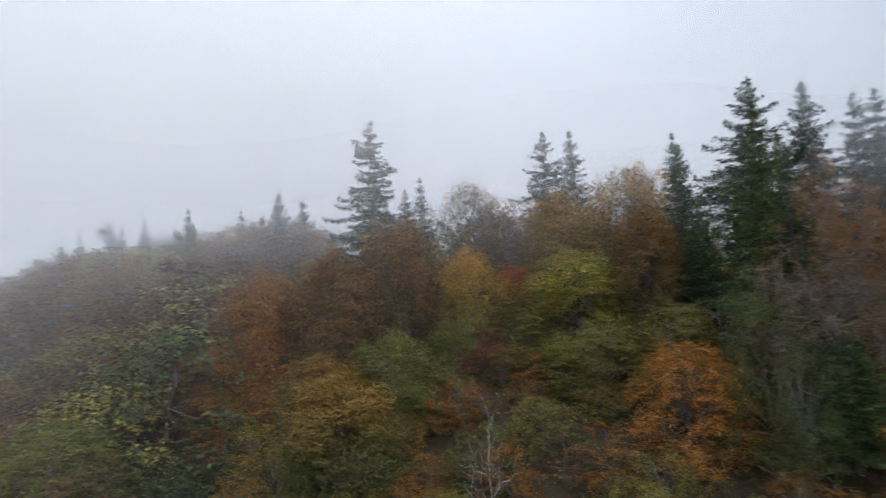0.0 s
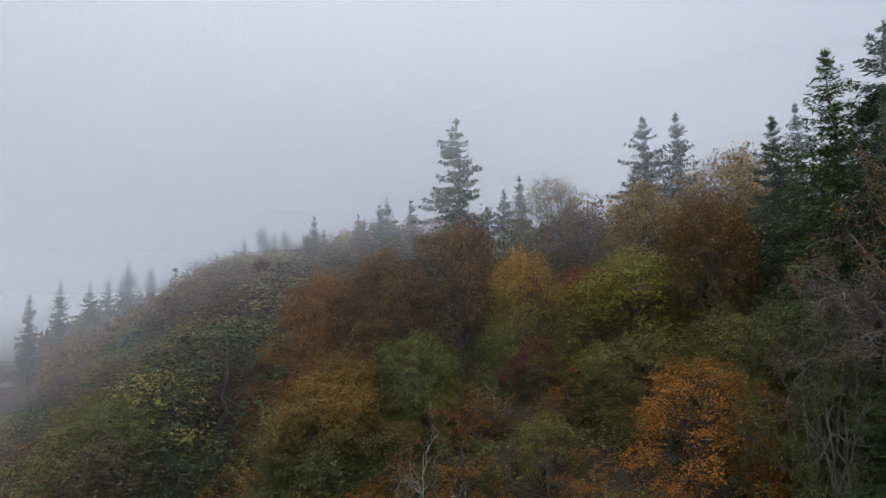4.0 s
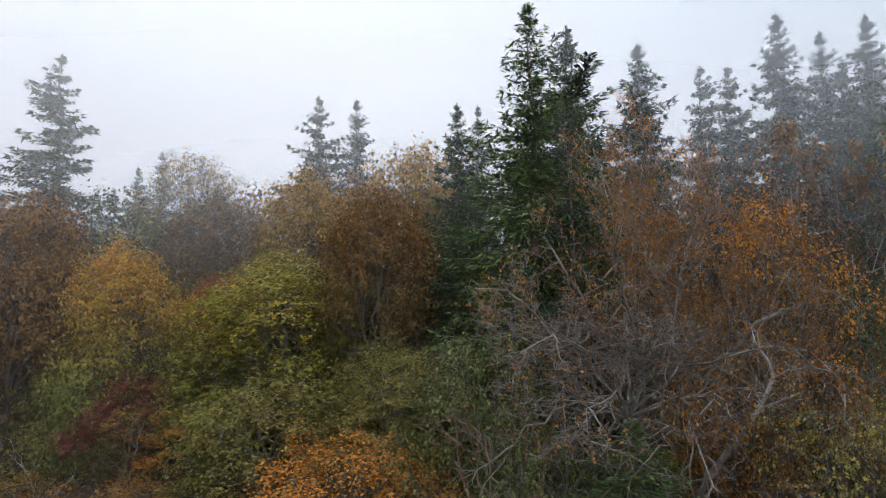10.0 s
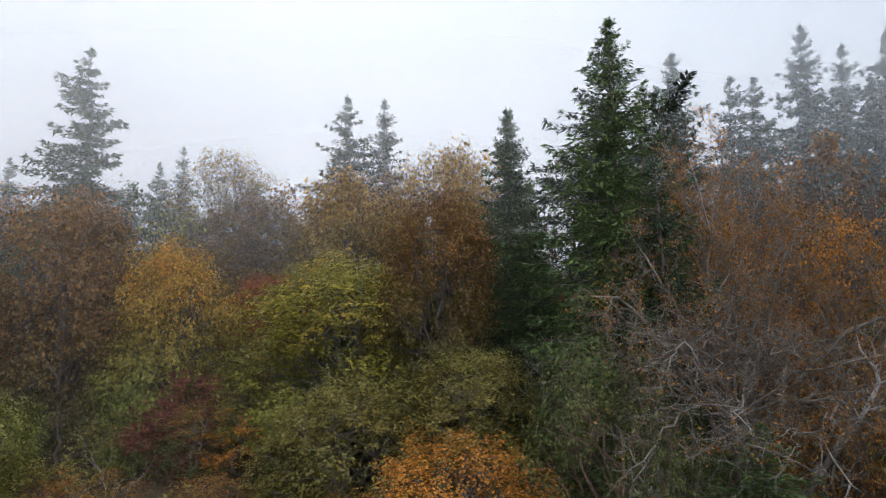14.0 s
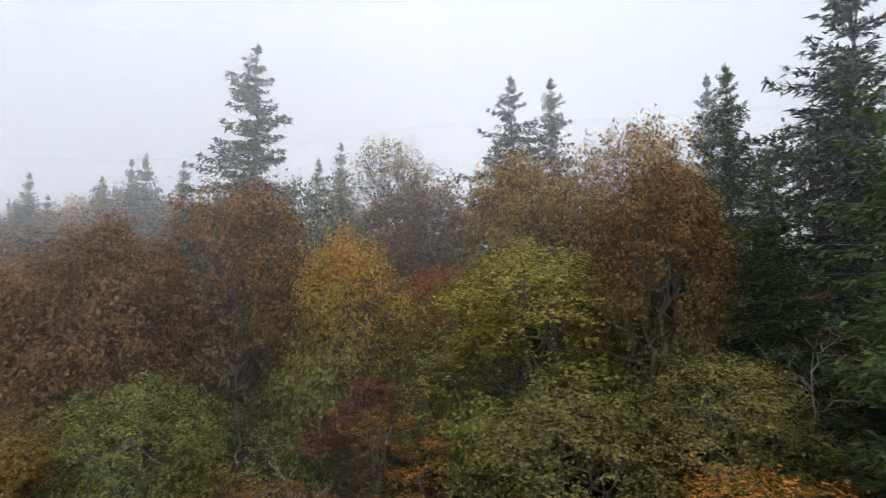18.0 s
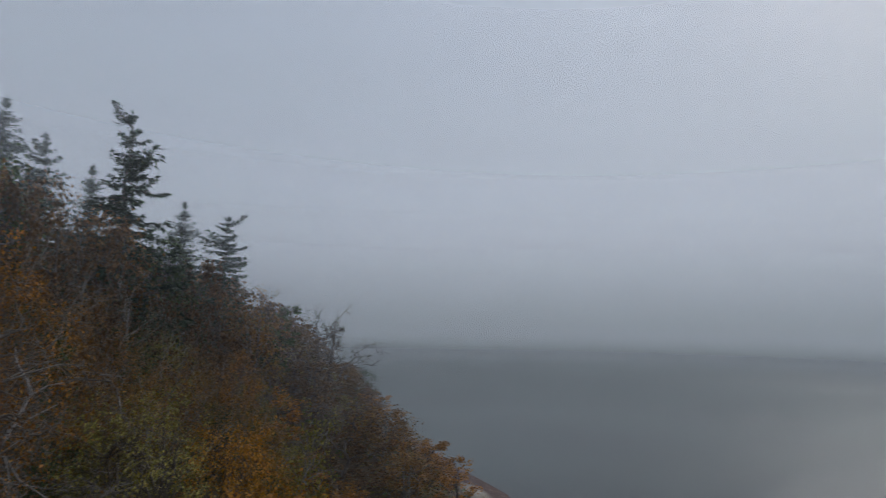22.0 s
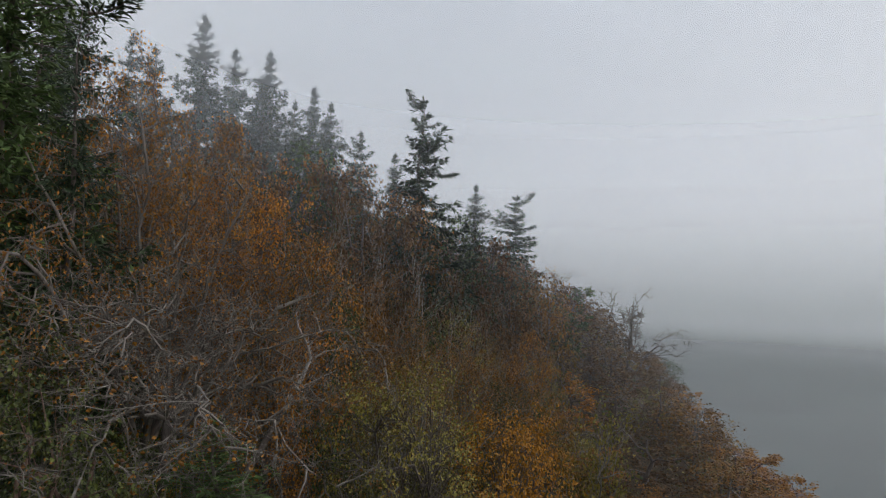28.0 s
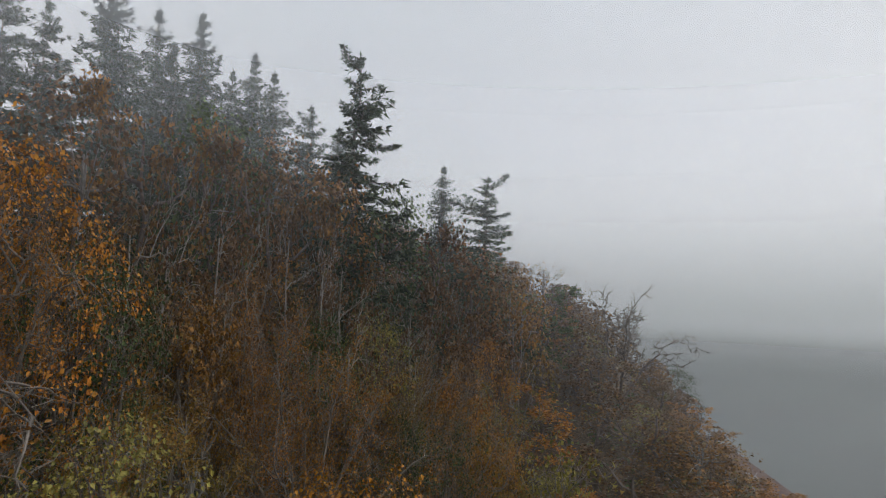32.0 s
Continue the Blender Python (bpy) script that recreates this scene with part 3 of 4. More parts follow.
def bare_form(key, seed, leaf_count, leaf, spread=0.9, bark=None, name="bare_tree", levels=(7, 6, 5, 4), lean=0.0, droop=0.0, split=True, thick=0.27, limb=0.1, plain=True, least=0.008):
    """A leafless or nearly leafless tree: limbs that fork four times down to fine twigs, and some leaves left on them."""
    rng = np.random.default_rng(seed)
    trunk, limbs, frames = Tubes(), Tubes(), []
    tips = []
    trunk.add([Vector((0, 0, -11)), Vector((0, 0, -1.4))], [thick * 1.25, thick * 1.03], 7)
    pts = bent_line(rng, (0, 0, -1.5), (lean * 4, 0, 9.5), 0.02, 8)
    trunk.add(pts, [thick * (1 - 0.1 * i) for i in range(9)], 7)

    def grow(start, way, length, radius, level, limbs):
        end = start + way * length
        steps = 4 if level < 2 else 3 if level < len(levels) - 1 else 2 if split else 1
        line = bent_line(rng, start, end, 0.09, steps)
        limbs.add(line, [max(least, radius * (1 - 0.75 * i / steps)) for i in range(steps + 1)], 5 if level == 0 else (4 if level == 1 else 3))
        if level == len(levels) - 1:
            tips.extend(line[1:])
            return
        for k in range(levels[level + 1]):
            at = line[min(steps, 1 + int(k * steps / levels[level + 1]))]
            turn = Vector(unit(rng, 1)[0])
            w = (way * 0.9 + turn * spread + Vector((0, 0, 0.25 - droop))).normalized()
            grow(at, w, length * rng.uniform(0.42, 0.68), radius * 0.5, level + 1, limbs)

    for k in range(levels[0]):
        a = k * 2.4 + rng.uniform(-0.4, 0.4)
        i = 3 + int(k * 5.4 / levels[0])
        w = Vector((math.cos(a), math.sin(a), rng.uniform(0.35, 1.1) - droop)).normalized()
        if split or not frames:
            frames.append(Tubes())
        grow(pts[i], w, rng.uniform(3.0, 4.6) * (1.05 - 0.05 * i), limb, 0, frames[-1])
    parts = [("trunk", (trunk.v, trunk.f), bark or GREYBARK)] + [("limb", (one.v, one.f), bark or GREYBARK) for one in frames]
    if leaf_count:
        spots = np.array([tuple(t) for t in tips])
        p = spots[rng.integers(0, len(spots), leaf_count)] + rng.normal(size=(leaf_count, 3)) * 0.16
        crown = leaves(p, unit(rng, leaf_count) + np.array([0, 0, 0.6]), unit(rng, leaf_count) + np.array([0, 0, -0.6]), leaf, leaf * 0.8, rng, plain)
        parts.append(("crown", crown, BROWN))
    finish_base(key, name, parts)


def fan_form(key, seed, stems, leaf_count, leaf, bark, name="bare_tree", rise=(20, 78), reach=(8.0, 11.5), arch=0.3, near=9, fine=6, least=0.011, thick=0.13, sway=0.18):
    """A nearly bare many-stemmed tree: long stems that fan out and arch over, side branches all along them, and a haze of fine twigs."""
    rng = np.random.default_rng(seed)
    parts, tips = [], []
    foot = Tubes()
    foot.add([Vector((0, 0, -11)), Vector((0, 0, -1)), Vector((0.1, 0, 0.6))], [thick * 2.6, thick * 2.2, thick * 1.7], 8)
    parts.append(("trunk", (foot.v, foot.f), BARK))
    for k in range(stems):
        limb = Tubes()
        a = k * 2.399 + rng.uniform(-0.35, 0.35)
        e = radians(rise[0] + (rise[1] - rise[0]) * (k + rng.random()) / stems)
        length = rng.uniform(*reach)
        out, n = Vector((math.cos(a), math.sin(a), 0)), 9
        line = []
        for i in range(n + 1):
            t = i / n
            p = out * (length * math.cos(e) * t) + Vector((0, 0, length * (math.sin(e) * t + arch * t * (1 - t) - arch * 0.5 * t ** 3)))
            line.append(p + Vector(rng.normal(size=3)) * sway * math.sqrt(t) + Vector((0, 0, 0.4)))
        limb.add(line, [thick * (1 - 0.085 * i) * rng.uniform(0.9, 1.1) for i in range(n + 1)], 6)
        for b in range(near):
            t = 0.2 + 0.78 * (b + rng.random()) / near
            i = min(n - 1, int(t * n))
            at = line[i].lerp(line[i + 1], t * n - i)
            way = ((line[i + 1] - line[i]).normalized() * 0.8 + Vector(unit(rng, 1)[0]) * 0.85 + Vector((0, 0, 0.15))).normalized()
            size = rng.uniform(1.8, 3.8) * (1.15 - 0.5 * t)
            side = bent_line(rng, at, at + way * size + Vector((0, 0, -0.05 * size * size)), 0.06, 5)
            limb.add(side, [max(least, 0.045 * (1 - 0.15 * j)) for j in range(6)], 4)
            for c in range(fine):
                j = 1 + int(4.9 * (c + rng.random()) / fine)
                w2 = (way * 0.7 + Vector(unit(rng, 1)[0]) * 0.9).normalized()
                twig = bent_line(rng, side[min(j, 5)], side[min(j, 5)] + w2 * size * rng.uniform(0.25, 0.5), 0.09, 3)
                limb.add(twig, [least * 1.7, least * 1.4, least * 1.15, least * 0.8], 3)
                tips.extend(twig[1:])
                for _ in range(3):
                    w3 = (w2 * 0.7 + Vector(unit(rng, 1)[0])).normalized()
                    q = twig[int(rng.integers(1, 4))]
                    limb.add([q, q + w3 * rng.uniform(0.3, 0.75)], [least, least * 0.6], 3)
        parts.append(("limb", (limb.v, limb.f), bark))
    if leaf_count:
        spots = np.array([tuple(t) for t in tips])
        groups = spots[rng.integers(0, len(spots), max(8, leaf_count // 14))]
        p = np.where(rng.random((leaf_count, 1)) < 0.6, groups[rng.integers(0, len(groups), leaf_count)] + rng.normal(size=(leaf_count, 3)) * 0.32, spots[rng.integers(0, len(spots), leaf_count)] + rng.normal(size=(leaf_count, 3)) * 0.12)
        crown = leaves(p, unit(rng, leaf_count) + np.array([0, 0, 0.6]), unit(rng, leaf_count) + np.array([0, 0, -0.6]), leaf, leaf * 0.85, rng)
        parts.append(("crown", crown, RUST))
    finish_base(key, name, parts)


def fir_form(key, seed, whorls=34, wide=4.3, gaps=0.15, low=0.1, droop=0.35, sprays=4, slope=0.36, lop=0.0, spray=0.7, fine=False):
    """A fir: a straight trunk with a slim leader, uneven boughs that rise near the top and sag lower down, turned up at the tip, hung with drooping sprays of needles."""
    rng = np.random.default_rng(seed)
    tall = 26.0
    trunk, sets = Tubes(), []
    trunk.add([Vector((0.02 * i * rng.normal(), 0.02 * i * rng.normal(), -1.5 + (tall + 1.5) * i / 9)) for i in range(10)], [0.38 - 0.0415 * i for i in range(10)], 7)
    side = rng.uniform(0, 6.28)
    most = wide * 1.35
    for w in range(whorls):
        ring = rng.uniform(0, 6.28)
        high = (w + rng.uniform(0.2, 0.8)) / whorls
        for b in range(6):
            h = min(max(low + (1 - low) * (high + rng.uniform(-0.35, 0.35) / whorls) ** 0.9, low), 0.985)
            if rng.random() < gaps * (1.25 if h > 0.5 else 0.7):
                continue
            a = ring + 1.047 * b + rng.uniform(-0.4, 0.4)
            reach = most * math.tanh(slope * 1.08 * (1 - h) * tall / most) + 0.05
            layer = 0.88 + (0.30 + 0.6 * lop) * noise.noise((h * 8, seed + math.cos(a), math.sin(a)))
            r = reach * layer * (rng.uniform(0.55, 1.0) if rng.random() < 0.7 else rng.uniform(0.95, 1.25)) * (1 + lop * math.cos(a - side))
            z0 = h * tall
            out = np.array([math.cos(a), math.sin(a), 0])
            across = np.array([-out[1], out[0], 0])
            lift = rng.uniform(-0.05, 0.25) + 1.5 * max(0, h - 0.6)
            t = np.linspace(0.06, 1.0, max(4, int(r / (0.28 if fine else 0.36))))
            drop = lift * t - droop * 1.5 * t**2 + 1.15 * droop * t**4
            line = np.array([0, 0, z0]) + out * (r * t)[:, None] + np.array([0, 0, 1]) * (r * drop)[:, None]
            if r > 0.8:
                trunk.add([Vector((0, 0, z0)), Vector(line[len(t) // 2]), Vector(line[-1])], [0.05, 0.03, 0.008], 3)
            n = len(t) * sprays
            idx = np.repeat(np.arange(len(t)), sprays)
            wide_here = (0.34 * r * (1.03 - t[idx]) * np.minimum(1, 0.4 + 1.6 * t[idx]) + 0.07)
            s = rng.uniform(-1, 1, n)
            hang = rng.uniform(0, 1, n) ** 1.6 * (0.14 + 0.10 * min(r, 3.0))
            place = line[idx] + across * (s * wide_here)[:, None] + rng.normal(size=(n, 3)) * 0.06 - np.array([0, 0, 1.0]) * hang[:, None]
            way = out * 0.8 + across * (s * 0.9)[:, None] + np.array([0, 0, -0.35 + 0.5 * max(0, h - 0.6)]) + 0.35 * rng.normal(size=(n, 3))
            size = np.full(n, spray * (0.36 + 0.64 * min(1.0, r / 2.2))) * rng.uniform(0.7, 1.15, n)
            sets.append((place, np.array([0, 0, 0.8]) + 0.8 * rng.normal(size=(n, 3)), way, size))
    tip = np.stack([np.zeros(60), np.zeros(60), rng.uniform(0.93, 1.0, 60) * tall], 1)
    sets.append((tip, unit(rng, 60), unit(rng, 60) * 0.45 + np.array([0, 0, 0.9]), np.full(60, 0.2)))
    parts = [("trunk", (trunk.v, trunk.f), BARK)]
    p, q, w, size = (np.concatenate([one[k] for one in sets]) for k in range(4))
    parts.append(("crown", leaves(p, q, w, size, size * (0.32 if fine else 0.36), rng, not fine), NEEDLE))
    finish_base(key, "fir_tree", parts)


broadleaf_form("maple_a", 1, 78, 1250, 0.145, low=0.04, twigs=3)
broadleaf_form("maple_b", 2, 76, 1250, 0.145, stems=2, low=0.04, twigs=3)
broadleaf_form("maple_c", 3, 74, 1250, 0.145, low=0.04, twigs=3)
broadleaf_form("open_a", 4, 58, 820, 0.155, stems=3, twigs=9, fill=0.3, low=0.2)
broadleaf_form("open_b", 5, 44, 480, 0.15, stems=3, twigs=14, fill=0.3, low=0.2)
broadleaf_form("alder_a", 6, 74, 1000, 0.13, stems=2, twigs=4, name="alder_tree", bark=GREYBARK, low=0.03)
broadleaf_form("alder_b", 7, 72, 1000, 0.13, stems=3, twigs=4, name="alder_tree", bark=GREYBARK, low=0.03)
broadleaf_form("near_a", 31, 50, 760, 0.125, stems=3, twigs=8, low=0.05, fill=0.4, plain=False)
broadleaf_form("near_b", 32, 46, 800, 0.115, stems=3, twigs=8, low=0.04, name="alder_tree", bark=GREYBARK, fill=0.4, plain=False)
broadleaf_form("near_open", 35, 44, 560, 0.115, stems=3, twigs=14, low=0.08, fill=0.3, plain=False)
broadleaf_form("madrona", 8, 34, 900, 0.12, stems=3, low=0.15, bark=REDBARK, name="madrona_tree", plain=False)
broadleaf_form("fine_a", 33, 36, 300, 0.20, twigs=2, low=0.05, split=False)
broadleaf_form("fine_b", 34, 38, 290, 0.19, twigs=2, stems=2, low=0.05, split=False, name="alder_tree", bark=GREYBARK)
broadleaf_form("plain_a", 9, 32, 170, 0.28, twigs=0, low=0.06, split=False, clump=6)
broadleaf_form("plain_b", 10, 33, 170, 0.27, twigs=0, stems=2, low=0.06, split=False, clump=6, name="alder_tree", bark=GREYBARK)
bare_form("bare_b", 12, 400, 0.2, bark=BARK, spread=1.05, split=False, levels=(6, 4, 3, 3), least=0.012)
bare_form("sparse_a", 13, 5200, 0.15, plain=False)
bare_form("sparse_b", 14, 3400, 0.19, bark=BARK, spread=1.0, split=False, levels=(6, 4, 3, 3))
fan_form("thin", 18, 12, 11000, 0.12, TWIGBARK, "maple_tree", rise=(20, 88), reach=(8.5, 12.5), arch=0.18, near=10)
fan_form("tangle", 16, 20, 3600, 0.13, TWIGBARK, rise=(-25, 70), reach=(5.5, 10.0), arch=0.5, near=12, fine=6, least=0.012, thick=0.07, sway=0.3)
fan_form("wind", 27, 8, 0, 0.2, BARK, rise=(35, 88), reach=(8.5, 12.0), arch=0.1, near=8, fine=4, least=0.03, thick=0.13)
bare_form("pole", 17, 900, 0.22, spread=0.8, split=False, levels=(6, 4, 4, 3), thick=0.2, limb=0.06, bark=PALEBARK)
bare_form("snag", 15, 0, 0.2, bark=PALEWOOD, levels=(7, 5, 4), lean=0.3, name="dead_tree", thick=0.12, limb=0.05)
fir_form("fir_a", 21, whorls=36, sprays=13, spray=0.5, gaps=0.18)
fir_form("fir_b", 22, gaps=0.28, lop=0.2, whorls=34, sprays=13, spray=0.5, slope=0.42)
fir_form("fir_c", 23, droop=0.25, whorls=38, sprays=11, spray=0.46, slope=0.33)
fir_form("fir_old", 24, whorls=32, gaps=0.32, lop=0.3, sprays=14, spray=0.5, slope=0.4)
fir_form("fir_near", 25, whorls=38, droop=0.42, low=0.04, sprays=11, spray=0.42, fine=True, gaps=0.12)
fir_form("fir_rag", 26, whorls=32, gaps=0.3, droop=0.4, low=0.1, sprays=11, spray=0.42, lop=0.25, fine=True, slope=0.42)

TOLD = {
    "RUST": "rust-brown leaves", "BROWN": "dull brown leaves", "OCHRE": "ochre and olive leaves", "ORANGE": "bright orange leaves",
    "YELLOW": "yellow-orange leaves over green ones", "GOLD": "golden yellow leaves", "RED": "brick-red leaves", "CRIMSON": "dark red leaves",
    "GREEN": "green leaves", "WITHERED": "withered dark brown leaves", "OLIVE": "olive-green leaves", "OLIVEGOLD": "olive and gold leaves", "MADRONA": "glossy green leaves", "DARKLEAF": "dark green leaves",
    "NEEDLE": "dark green needles", "LIVE": "fresh green needles",
}
MADE = []


def put(form, x, y, top, wide, colour="", note="", turn=None, base=None, tip=0.0, group="", stretch=1.5):
    """Copies a form so that its head reaches the height top and its crown is wide metres across."""
    src = BASES[form]
    foot = ground(x, y) if base is None else base
    unit_h, unit_w = (26.0, 8.6) if form.startswith("fir") else SIZE[form]
    s, w = (top - foot) / unit_h, wide / unit_w
    if form.startswith("fir"):
        w *= 1.15 if form in ("fir_near", "fir_rag") else 1.35
    elif s > stretch * w * unit_w / unit_h:
        s = stretch * w
        foot = top - unit_h * s
    elif s < 1.05 * w * unit_w / unit_h:
        s = 1.05 * w * unit_w / unit_h
        foot = top - unit_h * s
    a = (x * 7.13 + y * 3.7) % 360 if turn is None else turn
    m = Matrix.Translation((x, y, foot)) @ Euler((radians(tip), 0, radians(a))).to_matrix().to_4x4() @ Matrix.Diagonal((w, w, s, 1))
    ob = copy_thing(src, m)
    kind = src.name.split(".")[0].replace("_", " ")
    ob.name = src.name.split(".")[0]
    leafy = "with " + TOLD[colour] if colour else "with grey leafless branches"
    tagged(ob, ("%s %s %s on the slope" % (note or "tall", kind, leafy)).strip(), kind, group or kind + "s of the wooded bluff")
    if colour:
        for child in ob.children:
            if child.name.startswith(("crown", "bough")):
                child.material_slots[0].link = "OBJECT"
                child.material_slots[0].material = LEAF[colour]
    MADE.append((x, y, wide))
    return ob


LEAF = {"RUST": RUST, "WITHERED": WITHERED, "BROWN": BROWN, "OCHRE": OCHRE, "ORANGE": ORANGE, "YELLOW": YELLOW, "GOLD": GOLD, "RED": RED, "CRIMSON": CRIMSON, "GREEN": GREEN,
        "OLIVE": OLIVE, "OLIVEGOLD": OLIVEGOLD, "MADRONA": MADRONA, "DARKLEAF": DARKLEAF, "NEEDLE": NEEDLE, "LIVE": LIVE}


# ---- firs along the crest ----
put("fir_old", -30.0, 75.9, 68.0, 10.0, "NEEDLE", "tall old lopsided", turn=20, base=33)
put("fir_b", 3.3, 78.8, 64.0, 9.5, "NEEDLE", "ragged")
put("fir_c", 8.6, 79.6, 64.0, 7.5, "NEEDLE", "slender pointed")
put("fir_c", 24.4, 68.0, 59.5, 6.5, "NEEDLE", "slender")
put("fir_a", -54.5, 92.6, 58.0, 6.5, "NEEDLE", "distant")
put("fir_c", -50.7, 97.6, 57.9, 5.8, "NEEDLE", "distant")
put("fir_c", -22.5, 91.7, 59.0, 6.0, "NEEDLE", "distant")
put("fir_a", -25.9, 91.4, 56.3, 6.0, "NEEDLE", "distant")
put("fir_b", -30.6, 93.9, 53.4, 7.0, "NEEDLE", "distant")
put("fir_old", -110.2, 118.3, 58.2, 9.0, "NEEDLE", "distant leaning", tip=6)
put("fir_c", -78.3, 97.9, 56.3, 5.2, "NEEDLE", "distant slender")
put("fir_a", -196.3, 139.5, 52.6, 10.0, "NEEDLE", "faint distant")
put("fir_c", -243.6, 144.2, 47.4, 9.0, "NEEDLE", "faint distant")
put("fir_c", -258.4, 140.6, 43.6, 7.5, "NEEDLE", "faint distant")
put("fir_a", -229.0, 147.2, 46.3, 9.0, "NEEDLE", "faint distant")
put("fir_c", -183.7, 139.0, 49.6, 8.5, "NEEDLE", "faint distant")
put("fir_b", -216.7, 146.5, 47.0, 9.0, "NEEDLE", "faint distant")
put("fir_near", 21.1, 30.8, 53.7, 11.0, "LIVE", "dominant dark")
put("fir_b", 32.1, 55.3, 64.2, 11.5, "NEEDLE", "broad misty")
put("fir_a", 41.3, 57.6, 63.6, 9.5, "NEEDLE", "misty")
put("fir_b", 49.2, 58.3, 61.5, 8.0, "NEEDLE", "misty round-topped")
put("fir_b", 54.4, 61.0, 62.8, 8.0, "NEEDLE", "misty")
put("fir_a", 60.2, 59.5, 69.0, 9.5, "NEEDLE", "tall misty")
put("fir_c", 65.4, 59.0, 66.7, 8.0, "NEEDLE", "misty")
put("fir_a", 69.6, 56.7, 67.6, 9.0, "NEEDLE", "tall misty")
put("fir_a", 19.2, 50.6, 53.6, 7.0, "LIVE", "green")
put("fir_rag", 26.4, 36.6, 51.4, 9.0, "LIVE", "dark twin")
put("fir_near", 19.4, 44.4, 45.1, 8.5, "LIVE", "shaded")
near_fir = put("fir_rag", 22.3, 27.4, 47.6, 6.5, "NEEDLE", "ragged dark")
put("fir_c", 72.4, 54.2, 61.3, 6.0, "NEEDLE", "misty")
put("fir_a", 73.6, 51.9, 63.4, 7.5, "NEEDLE", "misty")
put("fir_c", 75.0, 49.9, 61.4, 7.5, "NEEDLE", "misty")
put("fir_b", 79.2, 47.3, 58.1, 7.5, "NEEDLE", "misty")
broken_fir = put("fir_old", 64.1, 30.3, 56.4, 9.0, "NEEDLE", "ragged broken-topped", turn=90)
put("fir_c", 71.2, 37.3, 52.2, 6.0, "NEEDLE", "misty")
put("fir_c", 85.4, 31.2, 50.6, 6.0, "NEEDLE", "thin misty")
bent_fir = put("fir_old", 83.3, 25.5, 48.3, 8.0, "NEEDLE", "wind-bent", tip=4)
put("fir_a", 59.6, 49.4, 58.6, 7.5, "NEEDLE", "misty")


def side_bough(tree, start, end, seed, mat, thick=0.09):
    """One long bough that reaches out of a fir's outline and turns up, hung with needle sprays."""
    r = np.random.default_rng(seed)
    back = tree.matrix_basis.inverted()
    a, b = Vector(start), Vector(end)
    line = [a.lerp(b, t) + Vector((0, 0, -0.16 * (b - a).length * math.sin(math.pi * t))) for t in np.linspace(0, 1, 9)]
    wood = Tubes()
    wood.add([back @ p for p in line], [thick * (1 - 0.1 * i) / 1.1 for i in range(9)], 5)
    solid("limb", wood.v, wood.f, BARK, tree)
    pts = np.array([tuple(p) for p in line])
    n = 300
    t = r.uniform(0.12, 1, n) ** 0.8 * 8
    p = np.stack([np.interp(t, range(9), pts[:, k]) for k in range(3)], 1)
    along = np.array(tuple((b - a).normalized()))
    reach = (0.10 + 0.075 * (8 - t))[:, None] * r.uniform(0.2, 1.0, (n, 1))
    out = r.normal(size=(n, 3)) * np.array([0.9, 0.9, 0.35]) + np.array([0, 0, -0.3])
    v, f = leaves(p + out * reach, np.array([0, 0, 1.0]) + 0.5 * r.normal(size=(n, 3)), along * 0.8 + out * 0.7, 0.42, 0.12, r)
    m = np.array(back)
    solid("bough", v @ m[:3, :3].T + m[:3, 3], f, mat, tree, smooth=False)


side_bough(near_fir, (22.1, 27.0, 45.9), (22.3, 23.7, 47.1), 1, NEEDLE, 0.08)
side_bough(broken_fir, (64.2, 30.3, 54.8), (63.7, 32.0, 57.4), 2, NEEDLE)
side_bough(broken_fir, (64.3, 30.4, 48.8), (64.4, 26.0, 47.5), 3, NEEDLE)
side_bough(bent_fir, (83.3, 25.7, 47.2), (83.1, 22.1, 48.4), 4, NEEDLE, 0.14)
side_bough(bent_fir, (83.3, 25.5, 44.3), (83.1, 21.9, 44.0), 5, NEEDLE)

# ---- broadleaf trees that stand out ----
put("maple_a", 2.9, 65.3, 51.3, 15.0, "OCHRE", "broad domed")
put("open_b", -11.6, 73.3, 54.7, 12.5, "OCHRE", "thin-crowned", stretch=1.1)
put("open_a", 16.0, 66.1, 55.3, 15.0, "OCHRE", "thin domed")
put("open_a", 11.6, 43.5, 44.9, 8.2, "BROWN", "forked")
put("maple_b", -23.3, 57.6, 47.4, 13.5, "BROWN", "large")
put("maple_a", -32.3, 49.3, 42.6, 13.0, "BROWN", "large")
put("maple_c", -42.7, 49.6, 40.2, 13.0, "RUST", "broad")
put("maple_c", -7.9, 69.8, 48.8, 14.0, "BROWN", "broad")
put("maple_a", -35.4, 55.6, 42.3, 13.0, "OCHRE", "broad")
put("maple_c", -47.5, 60.4, 40.7, 14.0, "BROWN", "broad")
put("plain_a", -15.2, 67.1, 46.5, 12.0, "OLIVE", "misty")
put("plain_a", -3.2, 75.4, 51.0, 12.0, "RUST", "misty")
put("plain_b", -22.5, 76.9, 51.0, 12.0, "DARKLEAF", "misty")
put("plain_a", 9.9, 73.6, 52.9, 12.0, "BROWN", "misty")
put("plain_b", -32.8, 71.2, 47.0, 12.0, "DARKLEAF", "misty")
put("maple_c", -12.4, 53.3, 41.6, 11.0, "YELLOW", "bright")
put("maple_b", -4.6, 60.4, 38.0, 9.0, "RED", "small")
put("maple_b", -11.3, 51.8, 29.3, 8.5, "CRIMSON", "low")
put("alder_a", 3.9, 49.3, 39.6, 16.0, "OLIVEGOLD", "large rounded")
put("alder_b", 4.3, 38.6, 30.0, 12.5, "OLIVE", "low rounded")
